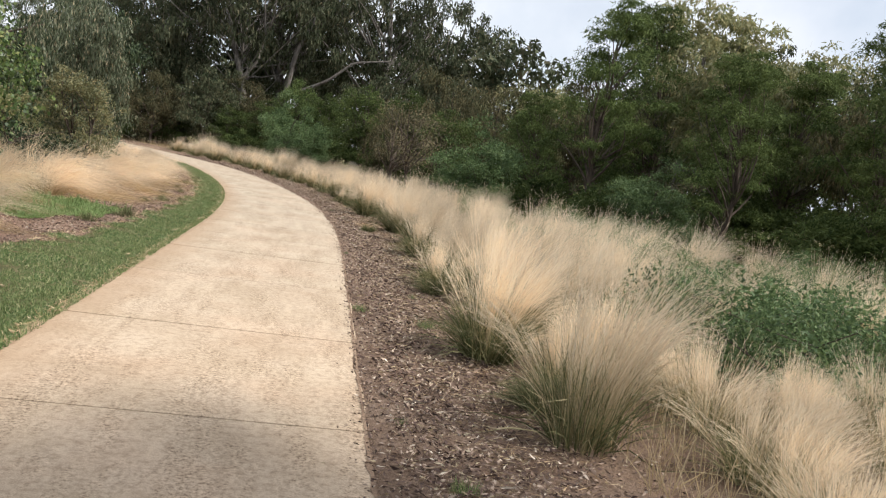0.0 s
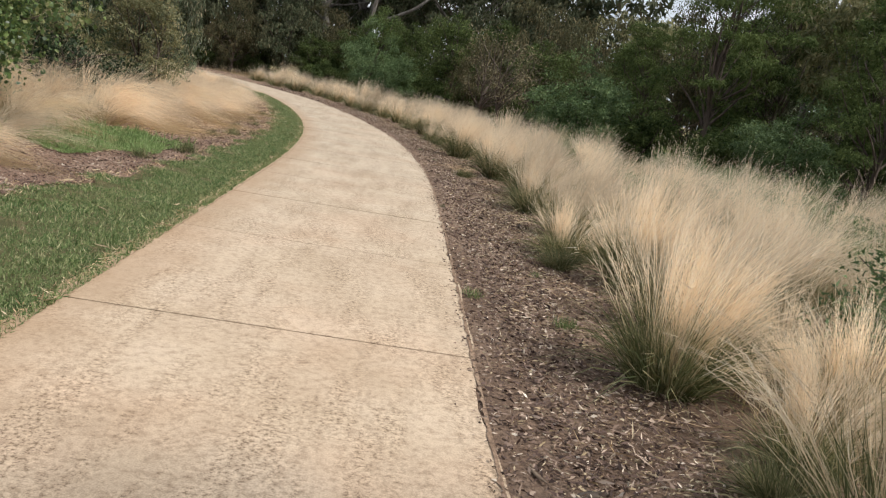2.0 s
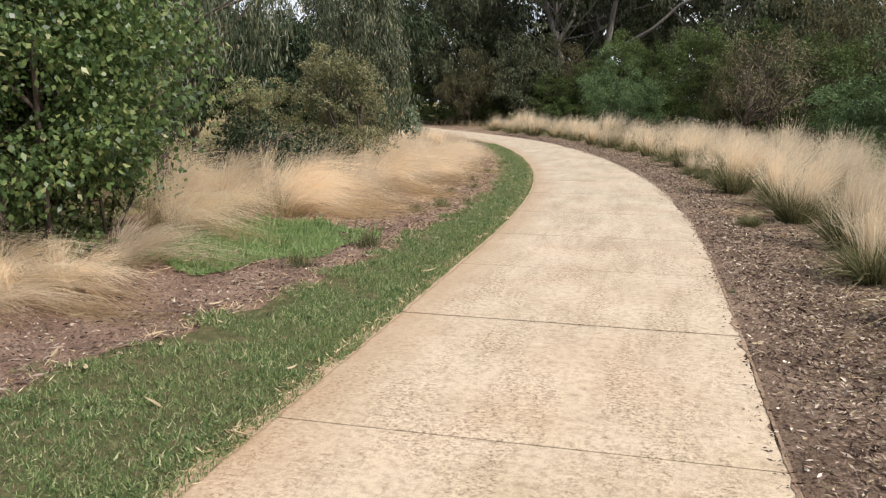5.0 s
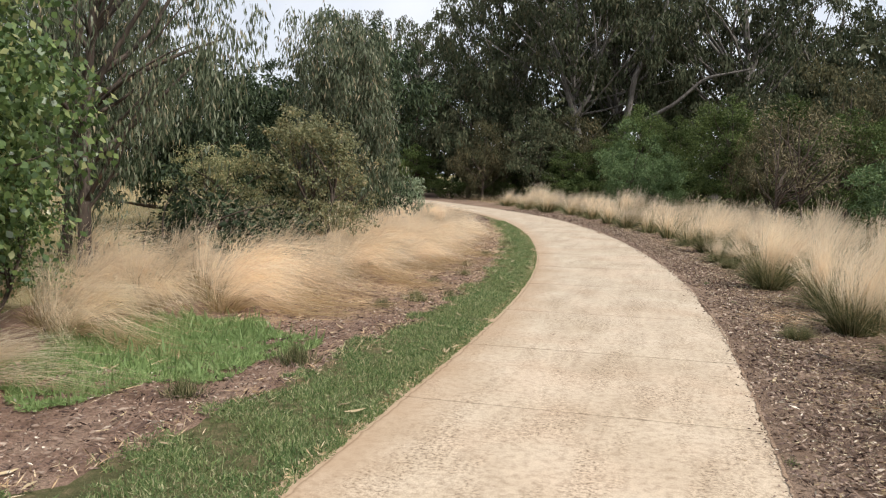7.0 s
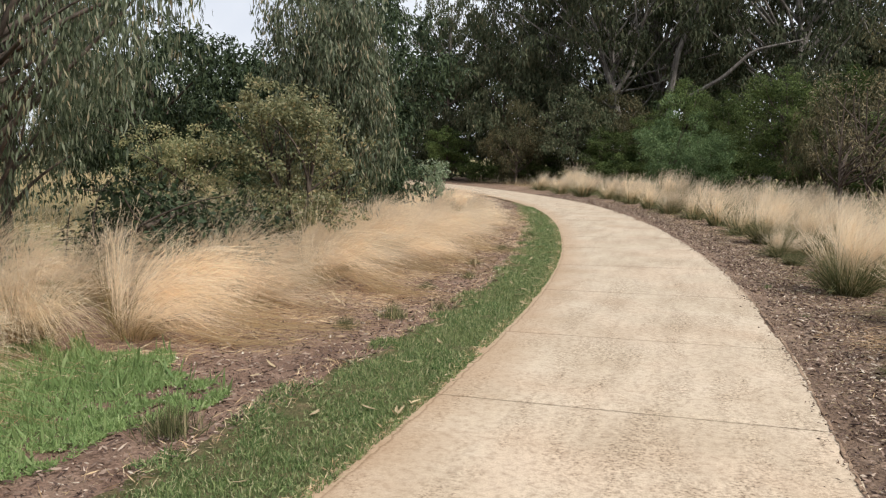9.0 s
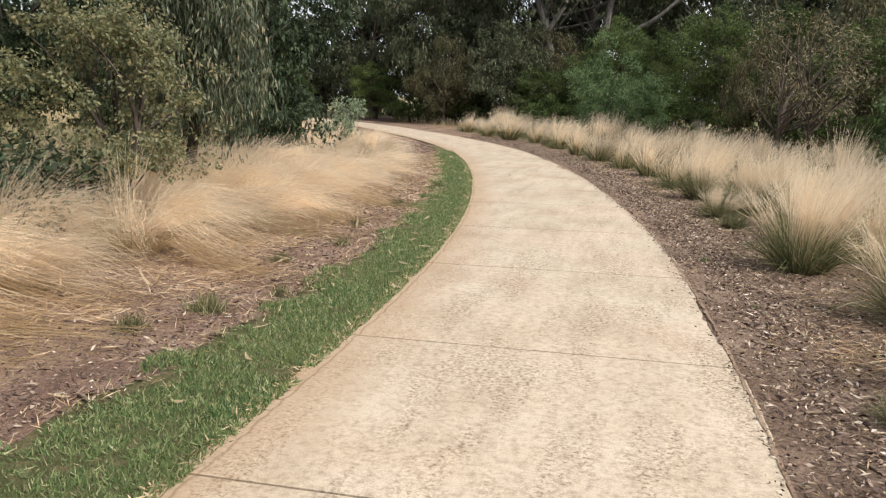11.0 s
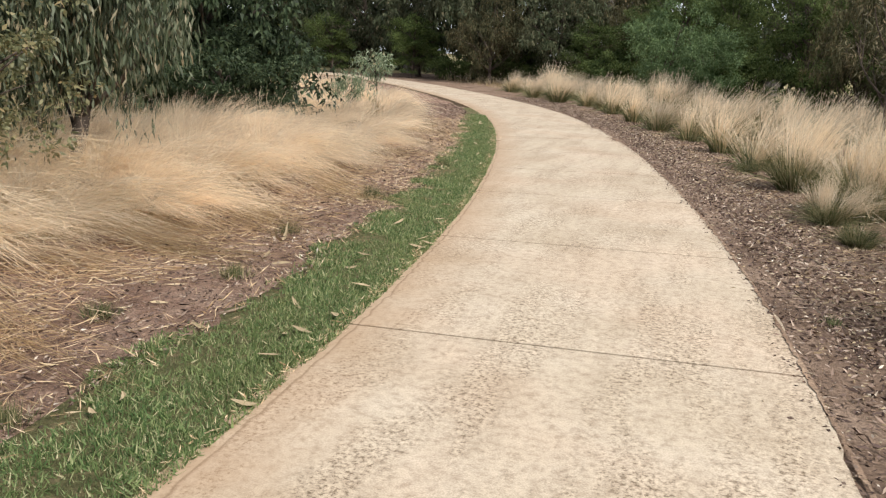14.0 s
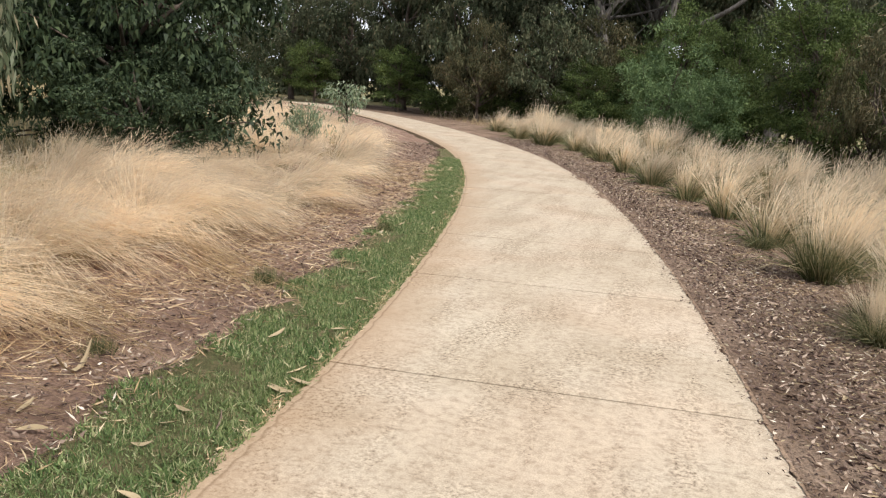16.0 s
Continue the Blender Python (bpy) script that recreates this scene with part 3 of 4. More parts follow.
# acacias and shrubs behind the tussocks
acacia = tree("acacia_tree", 21, 6.3, 2.2, 0.0, 60, 0.78, 330, 0.15, 0.05, 0.12, ACACIA_LEAF, BARK_DARK,
              "dense dark green acacia with feathery foliage", "tree", 0.11, 30, (0.2, 0.1), flat=0.6, sprays=10, plain=True, cone=0.4)
place(acacia, 20.5, 17)
fine = tree("acacia_tree", 26, 7.4, 2.5, 0.0, 70, 0.62, 420, 0.13, 0.032, 0.35, ACACIA_LEAF, BARK_DARK,
            "feathery dark green acacia behind straw grass", "tree", 0.1, 40, (0.1, 0.1), flat=0.6, sprays=12, plain=True, cone=0.75)
place(fine, 9.3, 27.5, 0, 1.12)
for x, y, turn, size, wide in [(11.4, 22.4, 60, 0.86, 1.0), (13.6, 18.5, 200, 0.95, 1.0), (12.0, 30.5, 120, 1.25, 0.85), (16.5, 27, 300, 0.98, 1.1), (8.8, 36.5, 30, 0.65, 1.1), (13.2, 25.2, 260, 0.9, 1.0), (8.0, 31.5, 90, 0.7, 1.0), (15.5, 14.5, 340, 0.95, 1.0)]:
    again(fine, x, y, turn, size, wide)
for x, y, turn, size, wide in [(5.6, 38.5, 230, 0.72, 1.1), (2.2, 42.8, 80, 0.86, 0.85), (-1.6, 49.2, 330, 0.9, 0.8), (4.6, 45.5, 160, 0.92, 0.85), (0.3, 48.6, 60, 0.8, 0.7),
                               (-3.2, 55.2, 200, 0.72, 1.1), (-6.0, 56.5, 280, 0.6, 1.1), (-15.8, 59.5, 40, 0.6, 1.2), (-21.5, 61.5, 130, 0.62, 1.2)]:
    again(acacia, x, y, turn, size, wide)
olive_tree = tree("gum_tree", 22, 9, 2.6, 2.5, 100, 0.8, 150, 0.24, 0.08, 0.5, OLIVE_LEAF, BARK_PALE,
                  "olive-brown gum with a thin rounded crown", "tree", 0.14, 26, (0.3, 0), sprays=6, plain=True)
place(olive_tree, 14.5, 32.5, 0, 1.12)
for x, y, turn, size, wide in [(18.5, 30, 130, 0.92, 1.0), (11, 41.5, 60, 0.72, 1.1), (22, 27, 10, 1.0, 1.0), (13.5, 27.5, 80, 0.82, 0.9)]:
    again(olive_tree, x, y, turn, size, wide)
rusty = tree("gum_tree", 27, 6.2, 2.4, 0.3, 84, 0.75, 220, 0.17, 0.05, 0.6, RUSTY_LEAF, BARK_DARK,
             "brown-olive bushy young gum with drooping leaves", "tree", 0.11, 24, (0.2, 0), 0.5, sprays=7, plain=True)
place(rusty, 6.0, 43.5, 0, 1.0, 1.1)
for x, y, turn, size, wide in [(8.6, 41.0, 120, 0.95, 1.0), (3.4, 40.6, 200, 0.6, 0.9), (-10.8, 56.8, 60, 0.75, 1.1), (-5.2, 58.2, 290, 0.85, 1.1), (11.5, 37.5, 20, 1.0, 1.0), (17.6, 22.5, 20, 1.25, 1.0)]:
    again(rusty, x, y, turn, size, wide)
brown = tree("dead_shrub", 23, 4.3, 1.5, 0.6, 60, 0.42, 34, 0.16, 0.03, 0.2, BROWN_LEAF, BARK_DARK,
             "thin brown shrub with bare grey twigs", "shrub", 0.07, 46, (0.1, 0), stems=2)
place(brown, 3.4, 34.6)
again(brown, 5.0, 38.0, 90, 0.9, 1.1)
again(brown, 11.5, 24.5, 200, 0.6, 1.0)
blue = tree("shrub", 24, 3.1, 1.5, 0.0, 60, 0.6, 260, 0.12, 0.04, 0.05, BLUE_LEAF, BARK_DARK,
            "rounded blue-green shrub behind the tussock grass", "shrub", 0.06, 14, stems=3, sprays=8, plain=True)
place(blue, 5.5, 28.4, 0, 0.9, 1.0)
for x, y, turn, size, wide in [(-0.6, 46.0, 60, 0.92, 0.75), (-2.0, 46.9, 180, 1.1, 0.8), (9.4, 22.3, 250, 0.7, 1.1)]:
    again(blue, x, y, turn, size, wide, "soft green rounded shrub under dark trees")
low_shrub = tree("shrub", 25, 1.9, 1.5, 0.0, 50, 0.5, 170, 0.13, 0.05, 0.1, ACACIA_LEAF, BARK_DARK,
                 "low dark green shrub at the wood's edge", "shrub", 0.05, 10, stems=3, sprays=7, plain=True)
place(low_shrub, 8.4, 31)
for x, y, turn, size, wide in [(11, 26, 50, 1.0, 1.2), (13.5, 19, 130, 1.0, 1.3), (7, 37, 200, 0.9, 1.2), (3.6, 41.5, 290, 1.0, 1.2), (0.4, 47.5, 20, 1.0, 1.2), (-4.6, 54.6, 100, 0.9, 1.2),
                               (-9.8, 58.4, 170, 0.8, 1.3), (-13.5, 59.2, 260, 0.7, 1.3), (16.5, 12.5, 310, 1.1, 1.3), (13.2, 25.2, 75, 1.15, 1.3), (7.2, 28.5, 15, 0.9, 1.2), (9.0, 24.2, 145, 0.9, 1.2)]:
    again(low_shrub, x, y, turn, size, wide)
again(acacia, 16.2, 30.4, 210, 0.6, 1.2)
again(acacia, 19.0, 24.0, 20, 0.65, 1.2)

# left of the path
broad = tree("leafy_bush", 31, 4.3, 1.42, 0.0, 150, 0.42, 130, 0.078, 0.058, 0.35, BROAD_LEAF, BARK_DARK,
             "tall bright green broad-leaved bush", "bush", 0.07, 24, stems=4)
place(broad, -6.6, 13.5)
again(broad, -5.72, 12.75, 310, 0.95, 0.92)
again(broad, -8.9, 14.3, 120, 1.05, 1.05)
again(broad, -7.8, 15.0, 200, 0.95, 1.0)
again(broad, -6.3, 14.3, 60, 0.5, 1.0, "low leafy lobe of bush above straw grass")
again(broad, -6.3, 11.9, 240, 0.5, 1.1, "low leafy green bush over flattened straw")
weeping = tree("weeping_gum", 32, 6.9, 1.6, 1.3, 66, 0.5, 290, 0.13, 0.022, 0.9, WEEP_LEAF, BARK_DARK,
               "slender gum with long weeping grey-green leaves", "tree", 0.095, 34, (0.1, 0.5), 1.0, sprays=8, split=True)
place(weeping, -6.95, 16.8)
again(weeping, -12.5, 20.5, 140, 1.15, 1.2)
again(weeping, -9.6, 19.6, 250, 0.9, 1.1)
grey_gum = tree("weeping_gum", 33, 5.0, 0.9, 0.6, 110, 0.38, 300, 0.12, 0.021, 0.85, WEEP_LEAF, BARK_DARK,
                "bushy young gum with hanging grey-green leaves", "tree", 0.08, 24, (0.0, 0.2), 0.6, sprays=7, split=True)
place(grey_gum, -5.95, 22.3, 0, 1.0, 1.12)
dark_gum = tree("gum_tree", 34, 5.6, 2.3, 0.2, 140, 0.55, 170, 0.13, 0.06, 0.5, DARK_LEAF, BARK_DARK,
                "dense dark green gum above dry grass", "tree", 0.11, 26, (0.5, 0.5), 0.3, sprays=6, split=True, plain=True)
place(dark_gum, -9.3, 29.4)
again(dark_gum, -7.9, 28.6, 150, 0.32, 1.6, "low dark green gum regrowth above dry grass")
again(dark_gum, -8.8, 30.6, 20, 0.34, 1.3, "low dark green gum regrowth above dry grass")
again(dark_gum, -13.5, 33, 90, 0.9, 1.1)
again(dark_gum, -12.6, 27.6, 200, 1.0, 1.1)
again(dark_gum, -10.6, 31.2, 300, 0.5, 1.3, "low dark green gum regrowth above dry grass")
again(dark_gum, -10.9, 28.2, 40, 0.55, 1.2, "low dark green gum regrowth above dry grass")
olive_bush = tree("olive_bush", 35, 2.5, 0.85, 0.1, 80, 0.27, 170, 0.052, 0.026, 0.3, AIRY_LEAF, BARK_DARK,
                  "olive and rust coloured small-leaved bush", "bush", 0.045, 26, stems=3, sprays=5)
place(olive_bush, -5.5, 20.3, 0, 1.08)
again(olive_bush, -6.95, 20.1, 140, 0.82, 1.1, "olive green bush with grey bare branches")
fallen = tree("low_branch_shrub", 36, 1.15, 1.1, 0.0, 80, 0.28, 90, 0.11, 0.042, 0.35, DARK_LEAF, BARK_DARK,
              "low sprawling shrub on a fallen grey branch", "shrub", 0.05, 18, (0.3, 0.0), stems=3)
place(fallen, -6.5, 19.0)
sapling = tree("gum_sapling", 37, 1.45, 0.45, 0.45, 24, 0.2, 36, 0.11, 0.026, 0.6, SAPLING_LEAF, BARK_DARK,
               "small gum sapling with drooping pale leaves", "sapling", 0.018, 14, (0.15, 0.1), 0.15)
place(sapling, -7.72, 32.7, 0, 0.8, 0.9)
again(sapling, -9.8, 39.8, 120, 1.1, 1.3)
again(sapling, -8.9, 35.0, 220, 0.6, 0.9)
# far low trees over the field
for x, y, turn, size, wide in [(-45, 62, 0, 0.8, 1.5), (-52, 55, 80, 0.85, 1.5), (-62, 36, 240, 0.8, 1.6), (-48, 70, 120, 0.9, 1.5)]:
    again(bushy, x, y, turn, size, wide)
# the tree whose shade lies over the path's start
again(olive_tree, 4.6, -0.6, 40, 1.0, 1.1, "olive gum shading the start of the path")


# ---- tussock grass ----
def tussock_meshes(seed, n_stem, n_leaf, height, spread, wind, stem_w, leaf_w, k=4, hairs=0, leaf_mat=None):
    """Leaves and flowering stems of one tussock: stems fan out, bow and lean with the wind."""
    rng = np.random.default_rng(seed)
    u = np.linspace(0, 1, k)
    locks = 16

    def fan(n, h, tilt, root, bow, blow, bundles=26):
        which = rng.integers(0, bundles, n)
        az = rng.uniform(0, 2 * math.pi, bundles)[which] + rng.normal(0, 0.35, n)
        out = np.stack([np.cos(az), np.sin(az), np.zeros(n)], 1)
        base = out * (rng.uniform(size=(n, 1)) ** 0.5) * root
        h = h * rng.uniform(0.72, 1.15, (bundles, 1))[which] * rng.uniform(0.72, 1.08, (n, 1))
        t = np.abs(rng.normal(0, tilt, (bundles, 1)))[which] + np.abs(rng.normal(0, 0.07, (n, 1))) + 0.03
        t = np.minimum(t, 0.85)
        up = np.clip(1 - 0.35 * t ** 2, 0.3, 1)
        w = np.array([wind[0], wind[1], 0]) * blow * rng.uniform(0.5, 1.4, (bundles, 1))[which] * rng.uniform(0.85, 1.15, (n, 1))
        p = []
        for x in u:
            side = out * (t * x + bow * t * x ** 2) * h + w * h * (0.25 * x + 0.75 * x ** 2)
            drop = np.linalg.norm(side, axis=1, keepdims=True) ** 2 / (h + 0.01) * 0.42
            q = base + side
            q[:, 2:3] += np.maximum(h * up * x - drop, 0.02 + 0.04 * x)
            p.append(q)
        p = np.stack(p, 1)
        p[:, 1:] += rng.normal(size=(n, k - 1, 3)) * np.linspace(0.008, 0.03, k - 1)[None, :, None]
        return p

    prof = np.interp(u, [0, 0.45, 0.72, 0.9, 1], [0.25, 0.4, 1.0, 0.8, 0.1]) * stem_w
    line = fan(n_stem, height, spread, 0.15, 0.6, 1.0, locks)
    pieces = [ribbons(line, prof, rng)]
    if hairs:
        a = rng.integers(0, n_stem, n_stem * hairs)
        w = rng.uniform(-0.35, 0.95, (len(a), 1))
        at = line[a, -2] * (1 - w) + line[a, -1] * w
        way = unit(unit(line[a, -1] - line[a, -2]) + rng.normal(size=(len(a), 3)) * 0.42)
        pieces.append(leaves(at, way, rng.uniform(0.05, 0.13, len(a)), stem_w * 0.8, rng, 0.0, True))
    if hairs:
        quads = pieces[0][1]
        pieces[0] = (pieces[0][0], np.concatenate([quads[:, [0, 1, 2]], quads[:, [0, 2, 3]]]))
    v, f = joined(pieces)
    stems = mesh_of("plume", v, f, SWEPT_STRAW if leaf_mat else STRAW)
    prof = np.interp(u, [0, 0.4, 0.75, 1], [0.9, 1.0, 0.6, 0.08]) * leaf_w
    v, f = ribbons(fan(n_leaf, height * 0.54, 0.33, 0.22, 0.8, 0.2, 160), prof, rng)
    return stems, mesh_of("leaf_tuft", v, f, leaf_mat or TUSSOCK_LEAF)


def tussock(meshes, x, y, turn, size, tall, label, group):
    root = tagged(new("tussock", None), label, "grass", group)
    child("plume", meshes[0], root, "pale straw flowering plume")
    child("leaf_tuft", meshes[1], root, "dry brown arching leaves" if "swept" in group else "olive green arching leaves")
    root.matrix_basis = Matrix.LocRotScale((x, y, -0.03), Euler((0, 0, radians(turn))), (size, size, size * tall))
    return root


def fill(rng, count, gap, pick, taken):
    out = []
    for _ in range(count):
        p = pick()
        g = gap(p) if callable(gap) else gap
        if all((p[0] - q[0]) ** 2 + (p[1] - q[1]) ** 2 > g * g for q in taken):
            taken.append(p)
            out.append(p)
    return out


BED_NEAR = [(2.9, 4.2), (3.4, 5.0), (2.6, 3.4), (3.9, 5.5), (4.6, 6.0), (3.0, 5.9), (2.55, 6.9), (2.75, 7.8), (4.3, 4.6), (3.5, 3.7), (5.2, 5.3)]
NEAR = [tussock_meshes(100 + i, 460, 420, 1.04, 0.2, (0.27, 0.02), 0.004, 0.0062, hairs=4) for i in range(5)]
MID = [tussock_meshes(150 + i, 380, 230, 1.04, 0.2, (0.3, 0.02), 0.0056, 0.008, 3, hairs=2) for i in range(4)]
FRONT = [tussock_meshes(110 + i, 560, 950, 1.08, 0.17, (0.24, 0.02), 0.004, 0.0066, hairs=5) for i in range(3)]
FAR = [tussock_meshes(120 + i, 240, 150, 0.98, 0.22, (0.34, 0.03), 0.014, 0.017, 3, hairs=1) for i in range(3)]
SWEPT = [tussock_meshes(130 + i, 520, 110, 1.02, 0.24, (1.0, -0.12), 0.0046, 0.007, 4, hairs=4, leaf_mat=DRY_LEAF) for i in range(4)]
SWEPT_FAR = [tussock_meshes(140 + i, 280, 100, 1.0, 0.25, (0.9, -0.1), 0.01, 0.013, 4, hairs=1, leaf_mat=DRY_LEAF) for i in range(2)]

# along the mulch: place, size, height
front_row = [(1.85, 4.9, 1.0, 1.3), (2.05, 6.0, 0.6, 1.0), (1.68, 6.98, 1.0, 1.0), (2.2, 8.4, 0.9, 1.0), (1.78, 10.65, 0.8, 0.8), (2.25, 9.7, 1.0, 1.0), (2.05, 12.1, 0.9, 1.0), (1.9, 13.75, 0.85, 0.95),
             (2.1, 15.5, 0.95, 1.0), (1.82, 17.55, 0.9, 1.0), (1.9, 19.2, 0.9, 1.0), (1.38, 21.05, 1.0, 0.95), (1.75, 22.8, 0.9, 1.0), (0.9, 24.7, 0.6, 0.8), (1.3, 25.2, 0.9, 1.0), (0.78, 26.9, 0.95, 1.0),
             (0.4, 28.8, 0.9, 1.0), (-0.02, 30.9, 0.95, 1.0), (-0.6, 32.7, 0.9, 1.0), (-1.3, 34.6, 0.95, 1.0), (-2.0, 36.8, 0.9, 1.0), (-2.8, 39.4, 0.95, 1.0), (-3.9, 42.2, 0.9, 1.0), (-5.4, 45.0, 0.95, 1.0), (-6.8, 47.6, 0.9, 1.0)]
rng = np.random.default_rng(77)
taken = [spot[:2] for spot in front_row]
for i, (x, y, size, tall) in enumerate(front_row):
    kind = NEAR if i == 0 else (FRONT if y < 27 else FAR)
    tussock(kind[i % 3], x, y, rng.uniform(-30, 30), size, tall, "straw-tipped tussock grass with green base beside mulch", "tussocks beside the path")


def right_spot():
    s = rng.uniform(s_at(1.2), s_at(48.5))
    lo = float(np.interp(s, [s_at(4), s_at(20), s_at(30), s_at(48)], [3.05, 2.75, 2.65, 2.5]))
    hi = float(np.interp(s, [s_at(4), s_at(14), s_at(30), s_at(48)], [8.6, 9.4, 7.4, 5.2]))
    x, y = along(s, lo + (hi - lo) * rng.uniform() ** 1.15)
    return float(x), float(y)


for i, (x, y) in enumerate(fill(rng, 2600, lambda p: 0.88 if p[1] < 20 else 1.0, right_spot, taken)):
    if 3.0 < x < 7.0 and 6.3 < y < 8.6:
        continue
    kind = NEAR if y < 11.5 and x < 5 else (MID if y < 24 else FAR)
    tussock(kind[i % len(kind)], x, y, rng.uniform(-35, 35), rng.uniform(0.66, 1.2) * (0.66 if x > 2.5 and y < 6.4 else 1.0), rng.uniform(0.8, 1.2), "dry straw-coloured tussock grass in a dense bed", "tussocks in the bed")

for i, (x, y) in enumerate(BED_NEAR):
    tussock(NEAR[i % 5], x, y, 33 * i, 0.62 + 0.05 * (i % 3), 0.95, "low thin straw-coloured tussock among green weeds", "tussocks in the bed")
taken = []


def left_spot():
    y = rng.uniform(15.4, 45)
    front = float(np.interp(y, [14, 16, 20.9, 24.2, 27.5, 30.8, 36.2, 41, 46], [-4.95, -4.55, -4.5, -4.7, -5.1, -5.9, -7.7, -10.6, -14]))
    return front - rng.uniform() ** 1.2 * float(np.interp(y, [15, 20, 30, 40], [3.2, 2.6, 3.6, 5.0])), y


for i, (x, y) in enumerate(fill(rng, 1800, lambda p: 0.68 if p[1] < 28 else 0.9, left_spot, taken)):
    kind = SWEPT if y < 28 else SWEPT_FAR
    tussock(kind[i % len(kind)], x, y, rng.uniform(-30, 25), rng.uniform(0.7, 1.12), rng.uniform(0.8, 1.15) * float(np.interp(y, [18, 23, 30], [1.0, 0.8, 0.66])), "pale dry tussock grass swept over by wind", "wind-swept tussocks")


def bush_foot():
    return rng.uniform(-8.4, -4.75), rng.uniform(9.4, 12.0)


for i, (x, y) in enumerate(fill(rng, 120, 0.75, bush_foot, [(-5.0, 10.2), (-5.2, 11)])):
    tussock(SWEPT[i % 4], x, y, rng.uniform(-25, 25), rng.uniform(0.75, 1.0), rng.uniform(0.6, 0.8), "flattened brown tussock grass under a green bush", "wind-swept tussocks")
for i, (x, y) in enumerate([(-5.2, 11.4), (-5.9, 11.6), (-4.75, 11.75), (-5.1, 10.5), (-4.8, 10.9), (-4.75, 12.6)]):
    tussock(SWEPT[i % 4], x, y, 17 * i - 50, 0.8, 0.62, "flattened brown tussock grass under a green bush", "wind-swept tussocks")
for i, (x, y) in enumerate([(-5.3, 14.4), (-6.2, 15.9), (-5.9, 14.9)]):
    tussock(SWEPT[i], x, y, 10 * i, 0.85, 0.9, "pale dry tussock grass swept over by wind", "wind-swept tussocks")


# ---- low growth and litter ----
def strewn(name, n, spot, length, width, tilt, z, material, seed, label, category, kind="stuff", fold=0.15, thin=False):
    """Many small blades or chips lying or standing about a surface."""
    g = np.random.default_rng(seed)
    p = np.array([spot(g) for _ in range(n)])
    c = np.column_stack([p, z + g.uniform(0, 0.012, n)])
    az = g.uniform(0, 2 * math.pi, n)
    t = np.clip(g.normal(tilt[0], tilt[1], n), -0.1, 1.5)
    way = np.stack([np.cos(az) * np.cos(t), np.sin(az) * np.cos(t), np.sin(t)], 1)
    long, wide = length * g.uniform(0.4, 1.5, n), width * g.uniform(0.5, 1.5, n)
    if thin:
        side = unit(np.cross(way, unit(g.normal(size=(n, 3))))) * wide[:, None] / 2
        v = np.stack([c - side, c + side, c + way * long[:, None]], 1).reshape(-1, 3)
        f = np.arange(n * 3).reshape(-1, 3)
    else:
        v, f = leaves(c, way, long, wide, g, fold)
    return tagged(new(name, mesh_of(name, v, f, material)), label, category, kind=kind)


def lawn_spot(g):
    s = s_at(3.5) + (s_at(36) - s_at(3.5)) * g.uniform() ** 1.2
    o = strip_out(s)
    for _ in range(8):
        u = g.uniform(-0.12, 1.05)
        p = along(s, o + (-half_left(s) + 0.02 - o) * u)
        if noise.noise(Vector((p[0] * 2.3, p[1] * 2.3, 0))) + 0.4 * noise.noise(Vector((p[0] * 13, p[1] * 13, 3))) + min(u, 0.6) * 1.2 > g.uniform(0.0, 0.6):
            break
    return p


def lawn_clump_spot(g):
    for _ in range(12):
        p = lawn_spot(g)
        if noise.noise(Vector((p[0] * 6 + 9, p[1] * 6, 5))) > 0.14:
            break
    return p


def right_mulch(g):
    s = s_at(2.5) + (s_at(44) - s_at(2.5)) * g.uniform() ** 1.12
    return along(s, half_right(s) + abs(g.normal(0, 1)) * 0.75 + g.uniform(-0.03, 0.35))


def left_mulch(g):
    s = s_at(7.5) + (s_at(40) - s_at(7.5)) * g.uniform() ** 1.1
    return along(s, strip_out(s) + 0.08 - abs(g.normal(0, 1)) * 0.95)


strewn("lawn_clumps", 52000, lawn_clump_spot, 0.04, 0.009, (0.65, 0.45), -0.01, BLADE, 207, "longer clumps of green lawn grass", "grass", thin=True)
strewn("lawn_grass", 270000, lawn_spot, 0.034, 0.0058, (0.8, 0.45), -0.01, BLADE, 201, "short green and yellowing lawn grass", "grass", thin=True)
strewn("mulch_chips", 56000, right_mulch, 0.038, 0.012, (0.1, 0.3), -0.012, CHIP, 202, "shredded brown bark mulch chips", "mulch")
strewn("mulch_chips", 30000, left_mulch, 0.03, 0.009, (0.1, 0.3), -0.012, CHIP, 203, "shredded brown bark mulch and twigs", "mulch")

strewn("mulch_chips", 9000, right_mulch, 0.045, 0.016, (0.12, 0.3), -0.008, CHIP, 222, "coarse dark bark chunks on the mulch", "mulch", fold=0.3)
strewn("mulch_chips", 4500, left_mulch, 0.042, 0.014, (0.12, 0.3), -0.008, CHIP, 223, "coarse bark chunks beside the lawn", "mulch", fold=0.3)


strewn("bark_strips", 5200, right_mulch, 0.075, 0.012, (0.06, 0.16), -0.012, CHIP, 213, "thin strips of weathered bark on mulch", "mulch")
strewn("bark_strips", 4200, left_mulch, 0.075, 0.012, (0.06, 0.16), -0.008, CHIP, 214, "thin strips of weathered bark and twigs", "mulch")


def pale_right(g):
    s = g.uniform(s_at(3), s_at(34))
    return along(s, 2.0 + g.normal(0, 0.34))


strewn("leaf_litter", 7000, right_mulch, 0.036, 0.009, (0.06, 0.2), -0.006, DEAD_LEAF, 226, "pale flecks of dry leaf on mulch", "litter")
strewn("leaf_litter", 14000, pale_right, 0.03, 0.007, (0.06, 0.16), -0.01, DEAD_LEAF, 216, "pale leaf litter along the tussock row", "litter")


